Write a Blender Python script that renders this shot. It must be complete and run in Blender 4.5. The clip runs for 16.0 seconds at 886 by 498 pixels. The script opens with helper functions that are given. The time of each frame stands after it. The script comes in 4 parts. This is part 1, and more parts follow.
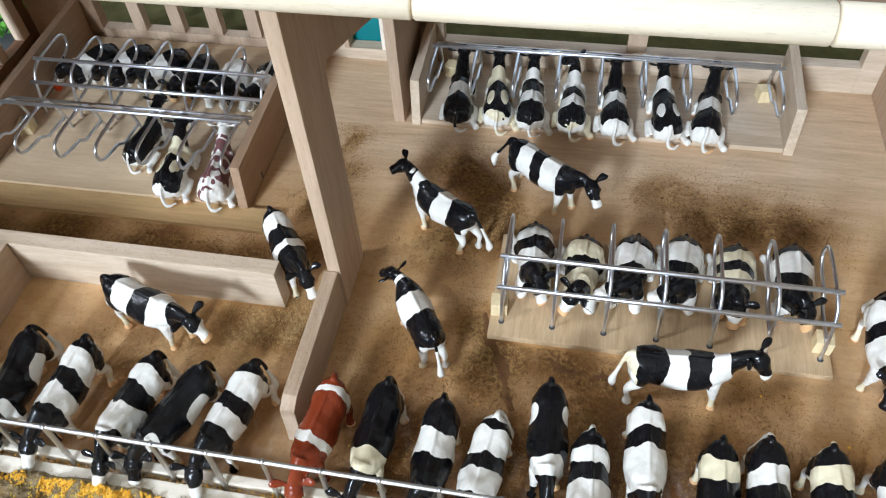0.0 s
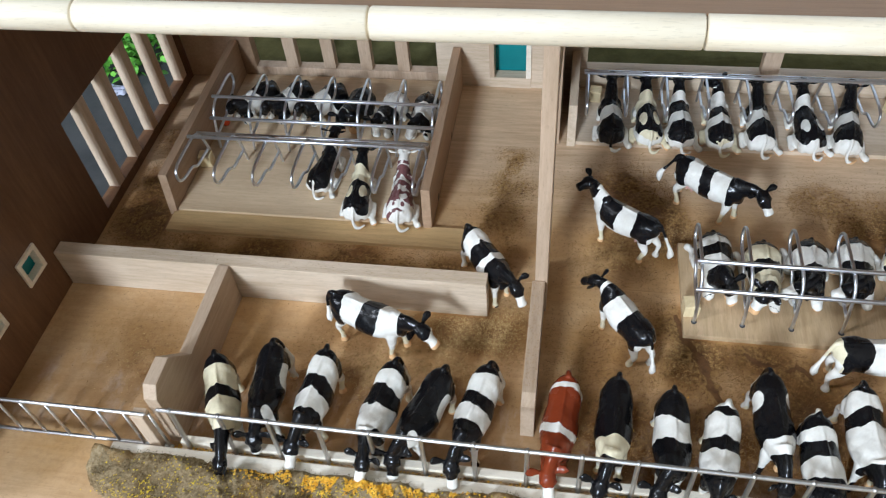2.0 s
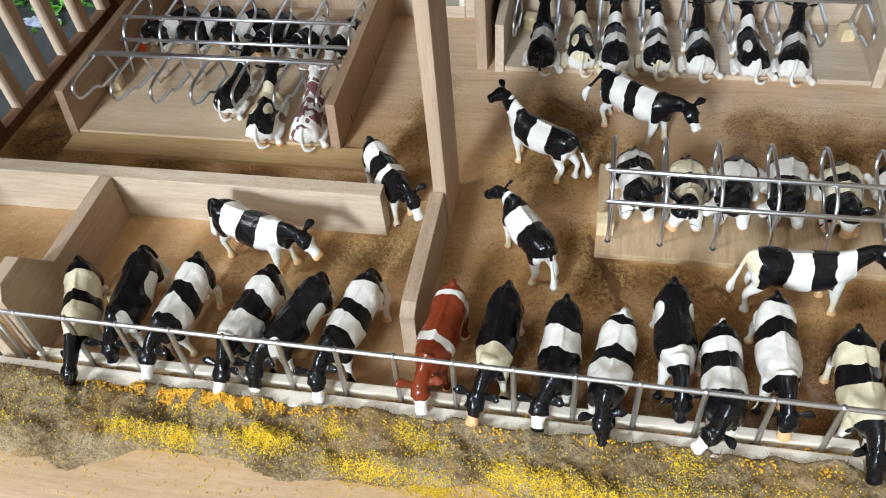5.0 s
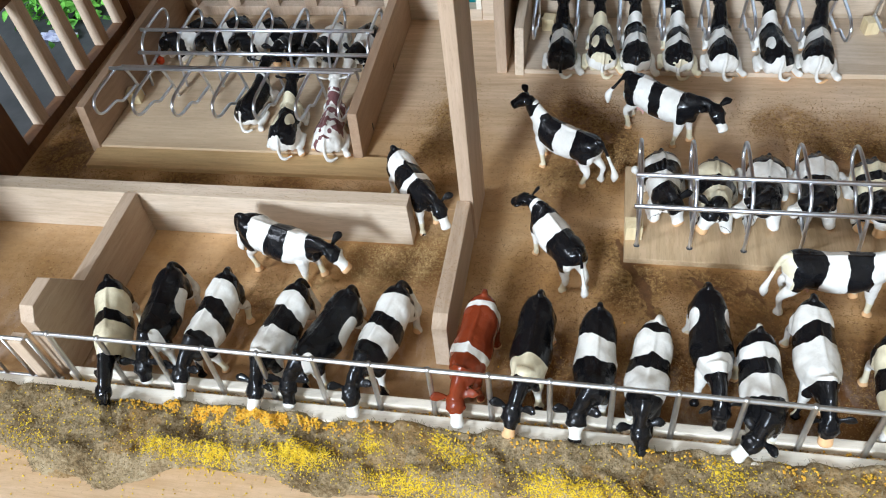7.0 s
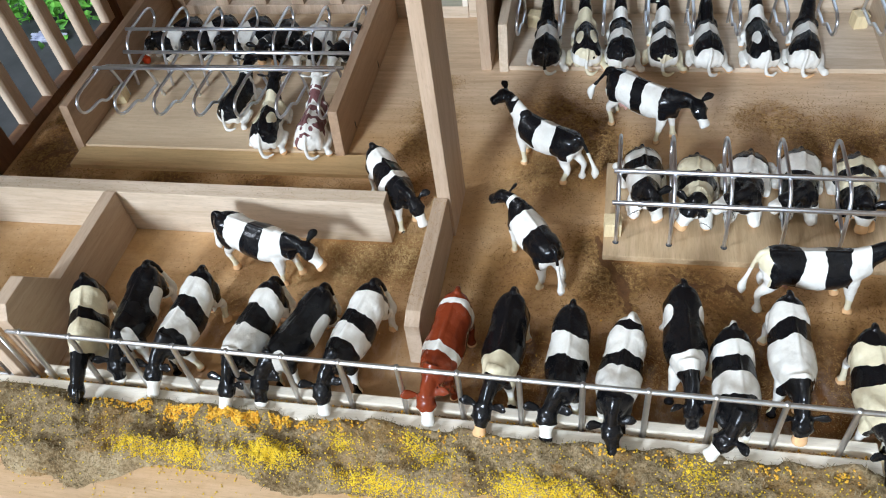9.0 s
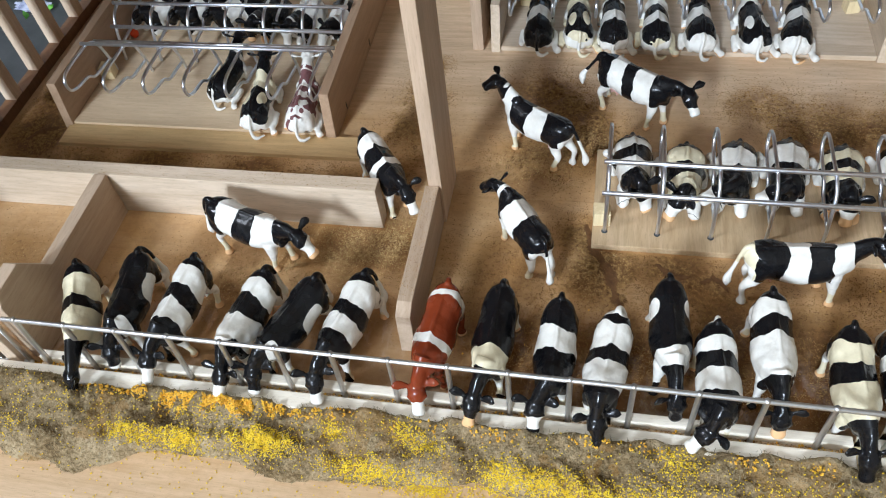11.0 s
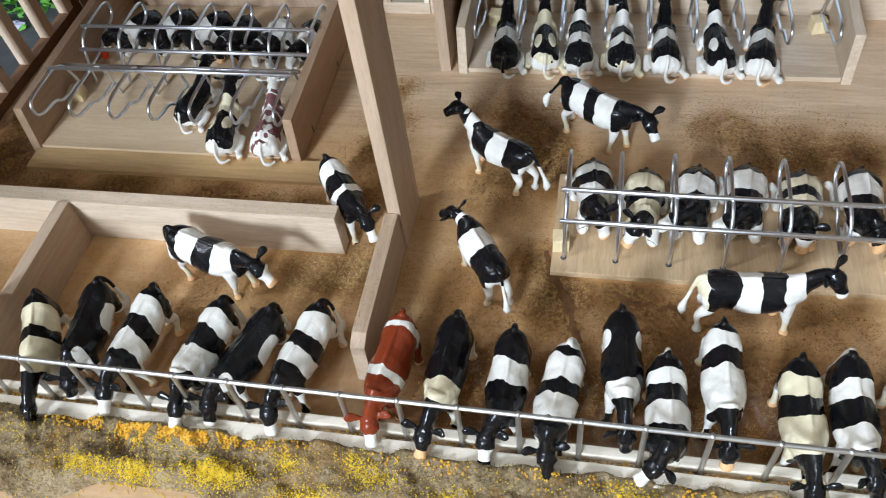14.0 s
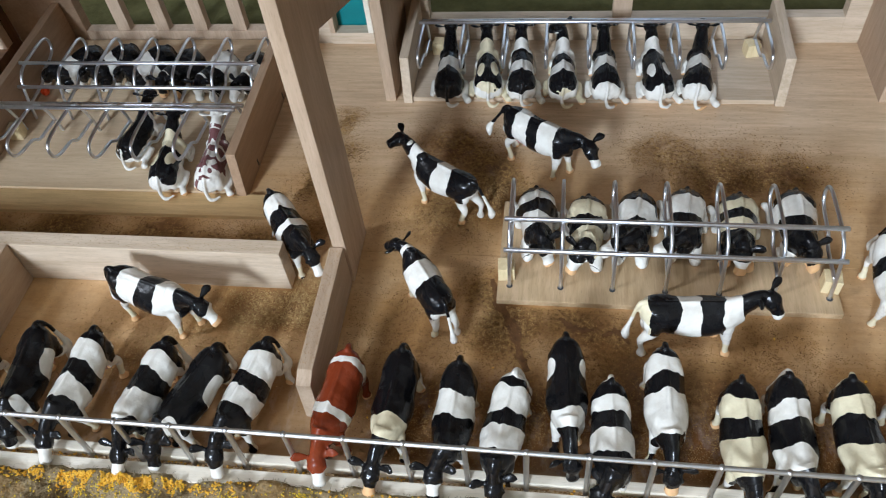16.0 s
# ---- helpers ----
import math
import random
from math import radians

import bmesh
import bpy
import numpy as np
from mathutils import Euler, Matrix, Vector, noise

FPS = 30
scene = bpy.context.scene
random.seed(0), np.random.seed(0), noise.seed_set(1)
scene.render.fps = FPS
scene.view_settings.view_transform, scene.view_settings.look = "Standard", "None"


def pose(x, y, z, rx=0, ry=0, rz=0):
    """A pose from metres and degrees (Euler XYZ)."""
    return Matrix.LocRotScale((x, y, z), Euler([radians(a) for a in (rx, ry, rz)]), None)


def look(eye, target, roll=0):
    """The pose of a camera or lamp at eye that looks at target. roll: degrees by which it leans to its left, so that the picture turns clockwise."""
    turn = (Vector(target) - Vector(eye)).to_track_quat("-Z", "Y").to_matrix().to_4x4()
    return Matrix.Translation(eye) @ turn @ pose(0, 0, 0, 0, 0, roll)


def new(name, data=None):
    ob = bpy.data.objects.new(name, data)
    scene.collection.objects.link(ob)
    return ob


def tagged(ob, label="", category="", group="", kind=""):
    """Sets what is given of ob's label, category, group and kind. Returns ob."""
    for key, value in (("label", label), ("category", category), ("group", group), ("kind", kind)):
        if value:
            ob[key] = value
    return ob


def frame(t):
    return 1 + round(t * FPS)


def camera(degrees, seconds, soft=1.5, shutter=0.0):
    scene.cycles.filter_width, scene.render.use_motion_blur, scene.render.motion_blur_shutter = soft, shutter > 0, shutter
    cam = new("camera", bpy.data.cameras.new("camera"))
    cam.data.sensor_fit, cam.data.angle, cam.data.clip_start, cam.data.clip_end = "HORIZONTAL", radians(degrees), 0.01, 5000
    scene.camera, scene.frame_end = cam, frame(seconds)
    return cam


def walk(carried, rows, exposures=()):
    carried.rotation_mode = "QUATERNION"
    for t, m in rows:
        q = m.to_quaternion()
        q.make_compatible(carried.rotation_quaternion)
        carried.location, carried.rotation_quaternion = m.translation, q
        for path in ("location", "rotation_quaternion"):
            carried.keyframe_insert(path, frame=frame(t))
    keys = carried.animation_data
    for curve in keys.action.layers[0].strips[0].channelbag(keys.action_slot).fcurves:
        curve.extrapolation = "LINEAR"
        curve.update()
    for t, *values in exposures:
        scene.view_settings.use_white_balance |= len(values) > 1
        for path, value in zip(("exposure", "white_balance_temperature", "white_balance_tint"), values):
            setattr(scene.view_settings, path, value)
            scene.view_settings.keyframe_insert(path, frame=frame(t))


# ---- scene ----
cam = camera(59.352, 16.0, soft=1.1, shutter=0.4)
PATH = [
    (0.0, (-0.0057, 0.0057, 0.3601), (-0.0503, 0.1905, 0.1280), -4.43),
    (0.5, (-0.0082, -0.0013, 0.3662), (-0.0532, 0.1796, 0.1311), -3.96),
    (1.0, (-0.0591, -0.0170, 0.3769), (-0.1032, 0.1656, 0.1430), -3.95),
    (1.5, (-0.0954, -0.0265, 0.3914), (-0.1412, 0.1654, 0.1653), -5.64),
    (2.0, (-0.1162, -0.0442, 0.3904), (-0.1601, 0.1488, 0.1650), -5.71),
    (2.5, (-0.1264, -0.0492, 0.3546), (-0.1697, 0.1427, 0.1281), -4.80),
    (3.0, (-0.0908, -0.0471, 0.3232), (-0.1328, 0.1468, 0.0982), -2.68),
    (3.5, (-0.0707, -0.0482, 0.3209), (-0.1145, 0.1513, 0.1012), -2.87),
    (6.0, (-0.0448, -0.0531, 0.3203), (-0.1004, 0.1402, 0.0977), -8.32),
    (6.5, (-0.0478, -0.0532, 0.3195), (-0.1046, 0.1407, 0.0977), -8.79),
    (7.0, (-0.0595, -0.0465, 0.3254), (-0.1141, 0.1468, 0.1026), -8.47),
    (7.5, (-0.0622, -0.0456, 0.3217), (-0.1177, 0.1483, 0.0995), -8.88),
    (8.0, (-0.0630, -0.0405, 0.3197), (-0.1202, 0.1526, 0.0973), -10.10),
    (8.5, (-0.0419, -0.0438, 0.3192), (-0.1011, 0.1500, 0.0980), -9.79),
    (11.0, (-0.0436, -0.0326, 0.3343), (-0.0970, 0.1480, 0.1007), -8.70),
    (11.5, (-0.0576, -0.0312, 0.3373), (-0.1134, 0.1466, 0.1022), -8.59),
    (12.0, (-0.0572, -0.0295, 0.3362), (-0.1123, 0.1493, 0.1017), -8.06),
    (12.5, (-0.0536, -0.0271, 0.3310), (-0.1095, 0.1528, 0.0976), -7.68),
    (13.0, (-0.0456, -0.0228, 0.3354), (-0.1008, 0.1567, 0.1015), -7.68),
    (13.5, (-0.0351, -0.0203, 0.3404), (-0.0897, 0.1595, 0.1065), -8.75),
    (14.0, (-0.0225, -0.0176, 0.3425), (-0.0762, 0.1626, 0.1087), -9.05),
    (14.5, (-0.0172, -0.0154, 0.3464), (-0.0623, 0.1667, 0.1123), -7.21),
    (15.0, (-0.0148, -0.0121, 0.3489), (-0.0587, 0.1723, 0.1164), -7.09),
    (15.5, (-0.0152, -0.0101, 0.3471), (-0.0600, 0.1769, 0.1168), -7.69),
    (16.0, (-0.0119, -0.0106, 0.3473), (-0.0530, 0.1764, 0.1164), -7.57),
]
EXPOSURES = ((0.0, 0.03, 6250, 10), (1.5, -0.21, 6250, 10), (3.5, -0.21, 6250, 10), (6.0, 0.05, 6650, 10), (7.0, 0.03, 6250, 10), (8.5, 0.00, 6250, 10), (11.0, -0.02, 6250, 10),
             (13.5, -0.02, 6250, 10), (15.0, -0.09, 6250, 10), (16.0, -0.23, 6250, 10))
walk(cam, [(t, look(eye, target, roll)) for t, eye, target, roll in PATH], EXPOSURES)

# ---- light: a bright room window ahead of the barn's left corner, sky outside, added room for bounce ----
world = bpy.data.worlds.new("sky")
scene.world = world
world.use_nodes = True
sky = world.node_tree.nodes.new("ShaderNodeTexSky")
sky.sky_type, sky.sun_disc = "NISHITA", False
sky.sun_elevation, sky.sun_rotation = radians(38), radians(230)
world.node_tree.nodes["Background"].inputs["Strength"].default_value = 0.12
world.node_tree.links.new(sky.outputs["Color"], world.node_tree.nodes["Background"].inputs["Color"])

WINDOW_W, WINDOW_H = 0.80, 0.92          # front room window, metres
WINDOW_AT = (-1.36, -4.10, 2.26)
SIDE_W, SIDE_H = 0.44, 0.44              # smaller window in the left-hand wall
SIDE_AT = (-2.26, -0.64, 2.28)
REAR_FILL_AT = (0.60, 2.34, 1.05)             # added fill lamp, in an opening made for it in the wall behind the barn


def area_lamp(name, at, target, w, h, power, colour):
    lamp = bpy.data.lights.new(name, "AREA")
    lamp.shape, lamp.size, lamp.size_y, lamp.energy, lamp.color = "RECTANGLE", w, h, power, colour
    ob = new(name, lamp)
    ob.matrix_world = look(at, target)
    return ob


area_lamp("room_window_light", WINDOW_AT, (-0.1, 0.25, 0.0), WINDOW_W, WINDOW_H, 330.0, (0.755, 0.865, 1.0))
area_lamp("side_window_light", SIDE_AT, (-0.2, 0.2, 0.0), SIDE_W, SIDE_H, 42.0, (0.85, 0.905, 1.0))
# weak cool fill from behind, with no known source
area_lamp("rear_fill_light", REAR_FILL_AT, (0.05, 0.4, 0.0), 0.8, 0.8, 4.0, (0.62, 0.82, 1.0))

# ---- materials ----
U = 0.01                                # the plan below is in centimetres


def material(name, rough=0.5, metal=0.0, spec=0.5):
    m = bpy.data.materials.new(name)
    m.use_nodes = True
    b = m.node_tree.nodes["Principled BSDF"]
    b.inputs["Roughness"].default_value, b.inputs["Metallic"].default_value = rough, metal
    b.inputs["Specular IOR Level"].default_value = spec
    return m, m.node_tree.nodes, m.node_tree.links, b


def node(nodes, kind, **values):
    n = nodes.new(kind)
    for key, value in values.items():
        n.inputs[key.replace("_", " ")].default_value = value
    return n


def coords(nodes, links, scale=(1, 1, 1), turn=(0, 0, 0)):
    t, m = nodes.new("ShaderNodeTexCoord"), nodes.new("ShaderNodeMapping")
    m.inputs["Scale"].default_value, m.inputs["Rotation"].default_value = scale, turn
    links.new(t.outputs["Object"], m.inputs["Vector"])
    return m.outputs["Vector"]


def noise_at(nodes, links, vector, scale, detail=4.0, rough=0.55):
    n = node(nodes, "ShaderNodeTexNoise", Scale=scale, Detail=detail, Roughness=rough)
    links.new(vector, n.inputs["Vector"])
    return n.outputs["Fac"]


def ramp(nodes, links, fac, stops, mode="LINEAR"):
    r = nodes.new("ShaderNodeValToRGB")
    r.color_ramp.interpolation = mode
    e = r.color_ramp.elements
    while len(e) > 1:
        e.remove(e[-1])
    e[0].position, e[0].color = stops[0][0], (*stops[0][1], 1)
    for at, colour in stops[1:]:
        e.new(at).color = (*colour, 1)
    links.new(fac, r.inputs["Fac"])
    return r.outputs["Color"]


def mix(nodes, links, fac, a, b, mode="MIX"):
    m = nodes.new("ShaderNodeMix")
    m.data_type, m.blend_type = "RGBA", mode
    for socket, value in ((m.inputs["Factor"], fac), (m.inputs["A"], a), (m.inputs["B"], b)):
        if isinstance(value, bpy.types.NodeSocket):
            links.new(value, socket)
        else:
            socket.default_value = value if isinstance(value, float) else (*value, 1)
    return m.outputs["Result"]


def calc(nodes, links, op, a, b=0.0, c=0.0, clamp=False):
    m = nodes.new("ShaderNodeMath")
    m.operation, m.use_clamp = op, clamp
    for socket, value in zip(m.inputs, (a, b, c)):
        if isinstance(value, bpy.types.NodeSocket):
            links.new(value, socket)
        else:
            socket.default_value = value
    return m.outputs["Value"]


def bump(nodes, links, bsdf, height, strength, distance):
    b = node(nodes, "ShaderNodeBump", Strength=strength, Distance=distance)
    links.new(height, b.inputs["Height"])
    links.new(b.outputs["Normal"], bsdf.inputs["Normal"])


def wood(name, light, dark, grain="x", rough=0.5, fine=1.0, dirt=()):
    """Planed wood with long grain along an axis, pores and, on the floor, spilt brown litter and painted shade."""
    m, n, l, b = material(name, rough, spec=0.35)
    stretch = {"x": (1, 11, 11), "y": (11, 1, 11), "z": (11, 11, 1)}[grain]
    v = coords(n, l, stretch)
    broad = noise_at(n, l, v, 6 * fine, 5, 0.6)
    lines = noise_at(n, l, v, 34 * fine, 4, 0.7)
    pores = noise_at(n, l, coords(n, l, tuple(3 * s for s in stretch)), 60, 2, 0.5)
    tone = calc(n, l, "ADD", calc(n, l, "MULTIPLY", broad, 0.5), calc(n, l, "MULTIPLY", lines, 0.5))
    colour = ramp(n, l, tone, ((0.38, dark), (0.5, tuple((a + c) / 2 for a, c in zip(light, dark))), (0.61, light)))
    streak = calc(n, l, "MULTIPLY_ADD", noise_at(n, l, coords(n, l, tuple(1.6 * s for s in stretch)), 9 * fine, 3, 0.55), 9.0, -5.3, clamp=True)
    colour = mix(n, l, calc(n, l, "MULTIPLY", streak, 0.3), colour, tuple(c * k for c, k in zip(dark, (0.72, 0.62, 0.5))))
    colour = mix(n, l, calc(n, l, "MULTIPLY", calc(n, l, "GREATER_THAN", pores, 0.62), 0.22), colour, tuple(c * 0.55 for c in dark))
    if dirt:
        pos = n.new("ShaderNodeTexCoord").outputs["Object"]
        total = None
        for x, y, r, amount in dirt:
            d = n.new("ShaderNodeVectorMath")
            d.operation = "DISTANCE"
            l.new(pos, d.inputs[0])
            d.inputs[1].default_value = (x * U, y * U, 0)
            near = n.new("ShaderNodeMapRange")
            near.interpolation_type = "SMOOTHSTEP"
            l.new(d.outputs["Value"], near.inputs["Value"])
            near.inputs["From Min"].default_value, near.inputs["From Max"].default_value = 0.0, r * U
            near.inputs["To Min"].default_value, near.inputs["To Max"].default_value = amount, 0.0
            total = near.outputs["Result"] if total is None else calc(n, l, "ADD", total, near.outputs["Result"])
        flat = coords(n, l)
        smear = noise_at(n, l, flat, 28, 6, 0.62)
        speck = noise_at(n, l, flat, 330, 5, 0.75)
        wide = calc(n, l, "MULTIPLY", total, calc(n, l, "MULTIPLY_ADD", smear, 7.5, -2.75, clamp=True), clamp=True)
        split = n.new("ShaderNodeSeparateXYZ")
        l.new(pos, split.inputs["Vector"])
        inside = []
        for lo, hi in ((4.5, 12.0), (38.5, 31.0)):
            edge = n.new("ShaderNodeMapRange")
            edge.interpolation_type = "SMOOTHSTEP"
            l.new(split.outputs["Y"], edge.inputs["Value"])
            edge.inputs["From Min"].default_value, edge.inputs["From Max"].default_value = lo * U, hi * U
            inside.append(edge.outputs["Result"])
        pen = calc(n, l, "MULTIPLY", *inside)
        strip = []
        for axis, lo, hi in (("Y", 13.3, 14.2), ("Y", 20.2, 16.2), ("X", -12.6, -9.0)):
            edge = n.new("ShaderNodeMapRange")
            edge.interpolation_type = "SMOOTHSTEP"
            l.new(split.outputs[axis], edge.inputs["Value"])
            edge.inputs["From Min"].default_value, edge.inputs["From Max"].default_value = lo * U, hi * U
            strip.append(edge.outputs["Result"])
        # wet mud behind the feed fence, deepened for the shade between the cows
        mud_shade = calc(n, l, "MULTIPLY", calc(n, l, "MULTIPLY", strip[0], strip[1]), calc(n, l, "MULTIPLY_ADD", strip[2], 0.4, 0.6))
        mud_shade = calc(n, l, "MULTIPLY", mud_shade, calc(n, l, "MULTIPLY_ADD", smear, 2.4, -0.35, clamp=True), clamp=True)
        film = calc(n, l, "MULTIPLY_ADD", total, 0.4, calc(n, l, "MULTIPLY", pen, 0.72), clamp=True)
        film = calc(n, l, "MULTIPLY", film, calc(n, l, "MULTIPLY_ADD", smear, 1.2, 0.25), clamp=True)
        colour = mix(n, l, film, colour, (0.55, 0.30, 0.10))
        dust = calc(n, l, "MULTIPLY_ADD", noise_at(n, l, flat, 240, 5, 0.8), 7.0, -3.2, clamp=True)
        colour = mix(n, l, calc(n, l, "MULTIPLY", calc(n, l, "MULTIPLY", dust, film), 0.26), colour, (0.22, 0.10, 0.03))
        colour = mix(n, l, calc(n, l, "MULTIPLY", mud_shade, 0.8), colour, (0.145, 0.05, 0.014))
        l.new(calc(n, l, "MULTIPLY_ADD", mud_shade, -0.2, 0.42), b.inputs["Roughness"])
        colour = mix(n, l, calc(n, l, "MULTIPLY", wide, 0.85), colour, (0.17, 0.068, 0.019))
        # uneven pale pinkish patches in the strip behind the feed fence
        pale_patch = calc(n, l, "MULTIPLY_ADD", noise_at(n, l, coords(n, l, (1, 0.45, 1)), 75, 6, 0.7), 5.0, -2.55, clamp=True)
        pale_patch = calc(n, l, "MULTIPLY", calc(n, l, "MULTIPLY", pale_patch, calc(n, l, "MULTIPLY", strip[0], strip[1])), 0.5)
        colour = mix(n, l, pale_patch, colour, (0.62, 0.52, 0.47))
        grit = calc(n, l, "ADD", speck, calc(n, l, "MULTIPLY_ADD", total, 0.10, calc(n, l, "MULTIPLY", wide, 0.08)))
        grit = calc(n, l, "MULTIPLY_ADD", grit, 12.0, -7.4, clamp=True)
        colour = mix(n, l, calc(n, l, "MULTIPLY", grit, 0.45), colour, (0.12, 0.052, 0.016))
    l.new(colour, b.inputs["Base Color"])
    bump(n, l, b, lines, 0.12, 0.0006)
    return m


def mottled(name, stops, scale, rough=0.6, metal=0.0, relief=0.2, depth=0.0005, spec=0.4):
    m, n, l, b = material(name, rough, metal, spec)
    v = coords(n, l)
    f = noise_at(n, l, v, scale, 6, 0.62)
    l.new(ramp(n, l, f, stops), b.inputs["Base Color"])
    bump(n, l, b, noise_at(n, l, v, scale * 5, 4, 0.6), relief, depth)
    return m


DIRT = ((-7.5, 35.8, 3.4, 1.2), (-4.9, 33.2, 2.8, 1.2), (-8.1, 29.2, 3.4, 0.8), (-4.5, 30.6, 3.0, 1.0), (5.8, 35.5, 2.8, 0.8), (7.9, 33.0, 2.6, 0.9),
        (10.2, 33.6, 4.0, 0.9), (13.2, 33.6, 2.8, 0.8), (-4.3, 24.2, 2.4, 1.2), (-2.8, 22.2, 2.0, 1.4), (-4.0, 21.2, 2.0, 1.2), (0.2, 22.2, 3.0, 0.75),
        (2.2, 20.6, 4.2, 0.7), (-8.4, 21.6, 4.2, 0.5), (-17.8, 22.6, 4.0, 0.7), (-14.6, 22.4, 3.6, 0.75), (-23.6, 20.6, 5.0, 0.55),
        (-15.9, 32.0, 2.4, 0.6), (-16.0, 27.8, 3.0, 0.5), (-15.4, 35.2, 2.0, 0.6), (-15.2, 38.4, 1.5, 0.6), (-9.0, 17.6, 5.0, 0.45), (6.4, 18.4, 6.0, 0.5), (10.0, 21.5, 3.0, 0.4),
        (-6.5, 16.2, 4.5, 1.0), (-1.5, 17.0, 4.5, 1.0), (3.5, 16.4, 4.5, 1.0), (8.5, 16.6, 4.5, 1.0), (14.0, 17.0, 5.0, 1.0), (-16.5, 17.4, 4.0, 0.5), (-21.5, 17.4, 4.0, 0.5))
# dirt; spots at y 26.7 to 26.9 also darken for the partition's shadow
DIRT_SHADE_LEFT = ((-27.5, 18.0, 4.0, 0.5), (-41.2, 30.4, 3.2, 1.1), (-37.4, 20.2, 4.0, 0.4), (-34.6, 18.0, 4.0, 0.4), (-31.0, 27.6, 3.4, 0.8), (-25.4, 28.2, 3.0, 0.7),
             (-27.0, 26.2, 2.2, 1.2), (-21.5, 26.4, 2.2, 1.2), (-37.0, 26.9, 3.2, 1.3), (-32.0, 26.7, 3.0, 1.2), (-24.4, 26.8, 2.8, 1.2), (-18.9, 26.9, 2.4, 1.2), (-41.3, 33.5, 2.4, 1.4), (-41.3, 38.5, 2.4, 1.4), (-40.6, 29.3, 2.8, 1.6))

PALE, TAN = (0.68, 0.55, 0.415), (0.52, 0.40, 0.275)
wood_floor = wood("beech_floor", (0.74, 0.545, 0.36), (0.55, 0.38, 0.23), "x", 0.42, 1.0, DIRT + DIRT_SHADE_LEFT)
wood_x = wood("beech_along_x", PALE, TAN, "x")
wood_y = wood("beech_along_y", PALE, TAN, "y")
wood_z = wood("beech_upright", (0.57, 0.42, 0.30), (0.44, 0.31, 0.205), "z")
wood_divider = wood("beech_divider", (0.54, 0.41, 0.295), (0.43, 0.31, 0.21), "y")
wood_slat = wood("beech_slat", (0.68, 0.54, 0.40), (0.54, 0.40, 0.28), "z")
wood_bed = wood("beech_bed_board", (0.69, 0.525, 0.345), (0.56, 0.405, 0.25), "x")
wood_platform = wood("oak_platform", (0.62, 0.45, 0.275), (0.46, 0.32, 0.175), "y", 0.5, 1.3)
wood_step = wood("beech_step_board", (0.66, 0.45, 0.22), (0.50, 0.33, 0.15), "x")
# reddish beech, darkened in colour for the shade in the left-hand corner
wood_side_shaded = wood("reddish_beech_in_shade", (0.45, 0.30, 0.19), (0.34, 0.215, 0.13), "y")
# same beech, with the backlit side wall's shade put into its colour
wood_wall_shaded = wood("beech_in_shade", (0.19, 0.095, 0.046), (0.125, 0.058, 0.027), "z")
wood_white = wood("pale_maple", (0.87, 0.80, 0.68), (0.78, 0.69, 0.55), "x", 0.45)
pine = wood("pale_pine", (0.86, 0.77, 0.61), (0.78, 0.67, 0.49), "x", 0.4, 0.6)
pine_block = wood("pine_block", (0.80, 0.66, 0.40), (0.68, 0.53, 0.30), "z", 0.5, 1.5)
roof_wood = wood("roof_board", (0.42, 0.25, 0.14), (0.33, 0.185, 0.10), "x", 0.55)
steel = mottled("bright_steel", ((0.3, (0.70, 0.73, 0.78)), (0.7, (0.82, 0.85, 0.90))), 300, 0.34, 1.0, 0.05, 0.0001)
steel_dull = mottled("dull_galvanised_wire", ((0.3, (0.56, 0.56, 0.56)), (0.7, (0.70, 0.70, 0.69))), 260, 0.42, 1.0, 0.08, 0.0001)
teal = mottled("teal_paint", ((0.35, (0.0, 0.17, 0.18)), (0.65, (0.005, 0.22, 0.225))), 30, 0.5, 0, 0.1)
olive = mottled("olive_cloth", ((0.3, (0.085, 0.08, 0.03)), (0.7, (0.15, 0.14, 0.06))), 60, 0.95, 0, 0.6, 0.001, 0.1)
slate = mottled("dark_slate", ((0.3, (0.035, 0.038, 0.040)), (0.7, (0.065, 0.068, 0.070))), 40, 0.7, 0, 0.3)
# unseen room: dim walls hold fill down, white ceiling and back wall raise it
plaster = mottled("dim_bounce_plaster", ((0.3, (0.27, 0.225, 0.175)), (0.7, (0.32, 0.27, 0.215))), 3, 0.9, 0, 0.2)
ceiling_paint = mottled("warm_white_paint", ((0.3, (0.76, 0.74, 0.70)), (0.7, (0.82, 0.80, 0.76))), 3, 0.9, 0, 0.2)
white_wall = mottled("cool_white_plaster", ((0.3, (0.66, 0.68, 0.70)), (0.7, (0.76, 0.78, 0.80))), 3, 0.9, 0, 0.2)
leaf_green = mottled("leaf_green", ((0.3, (0.07, 0.30, 0.03)), (0.7, (0.22, 0.58, 0.08))), 90, 0.5, 0, 0.2)
kernel = mottled("maize_kernel", ((0.3, (0.72, 0.33, 0.02)), (0.7, (0.90, 0.58, 0.07))), 350, 0.5, 0, 0.2)
pollen = mottled("yellow_crumb", ((0.3, (0.62, 0.38, 0.01)), (0.7, (0.92, 0.70, 0.05))), 300, 0.6, 0, 0.2)
litter = mottled("brown_litter", ((0.36, (0.12, 0.052, 0.016)), (0.64, (0.52, 0.31, 0.11))), 420, 0.9, 0, 0.2)
sawdust = mottled("golden_sawdust", ((0.36, (0.30, 0.17, 0.06)), (0.64, (0.66, 0.47, 0.22))), 420, 0.9, 0, 0.2)
red_plastic = mottled("red_plastic", ((0.3, (0.75, 0.06, 0.01)), (0.7, (0.85, 0.10, 0.02))), 200, 0.4, 0, 0.1)


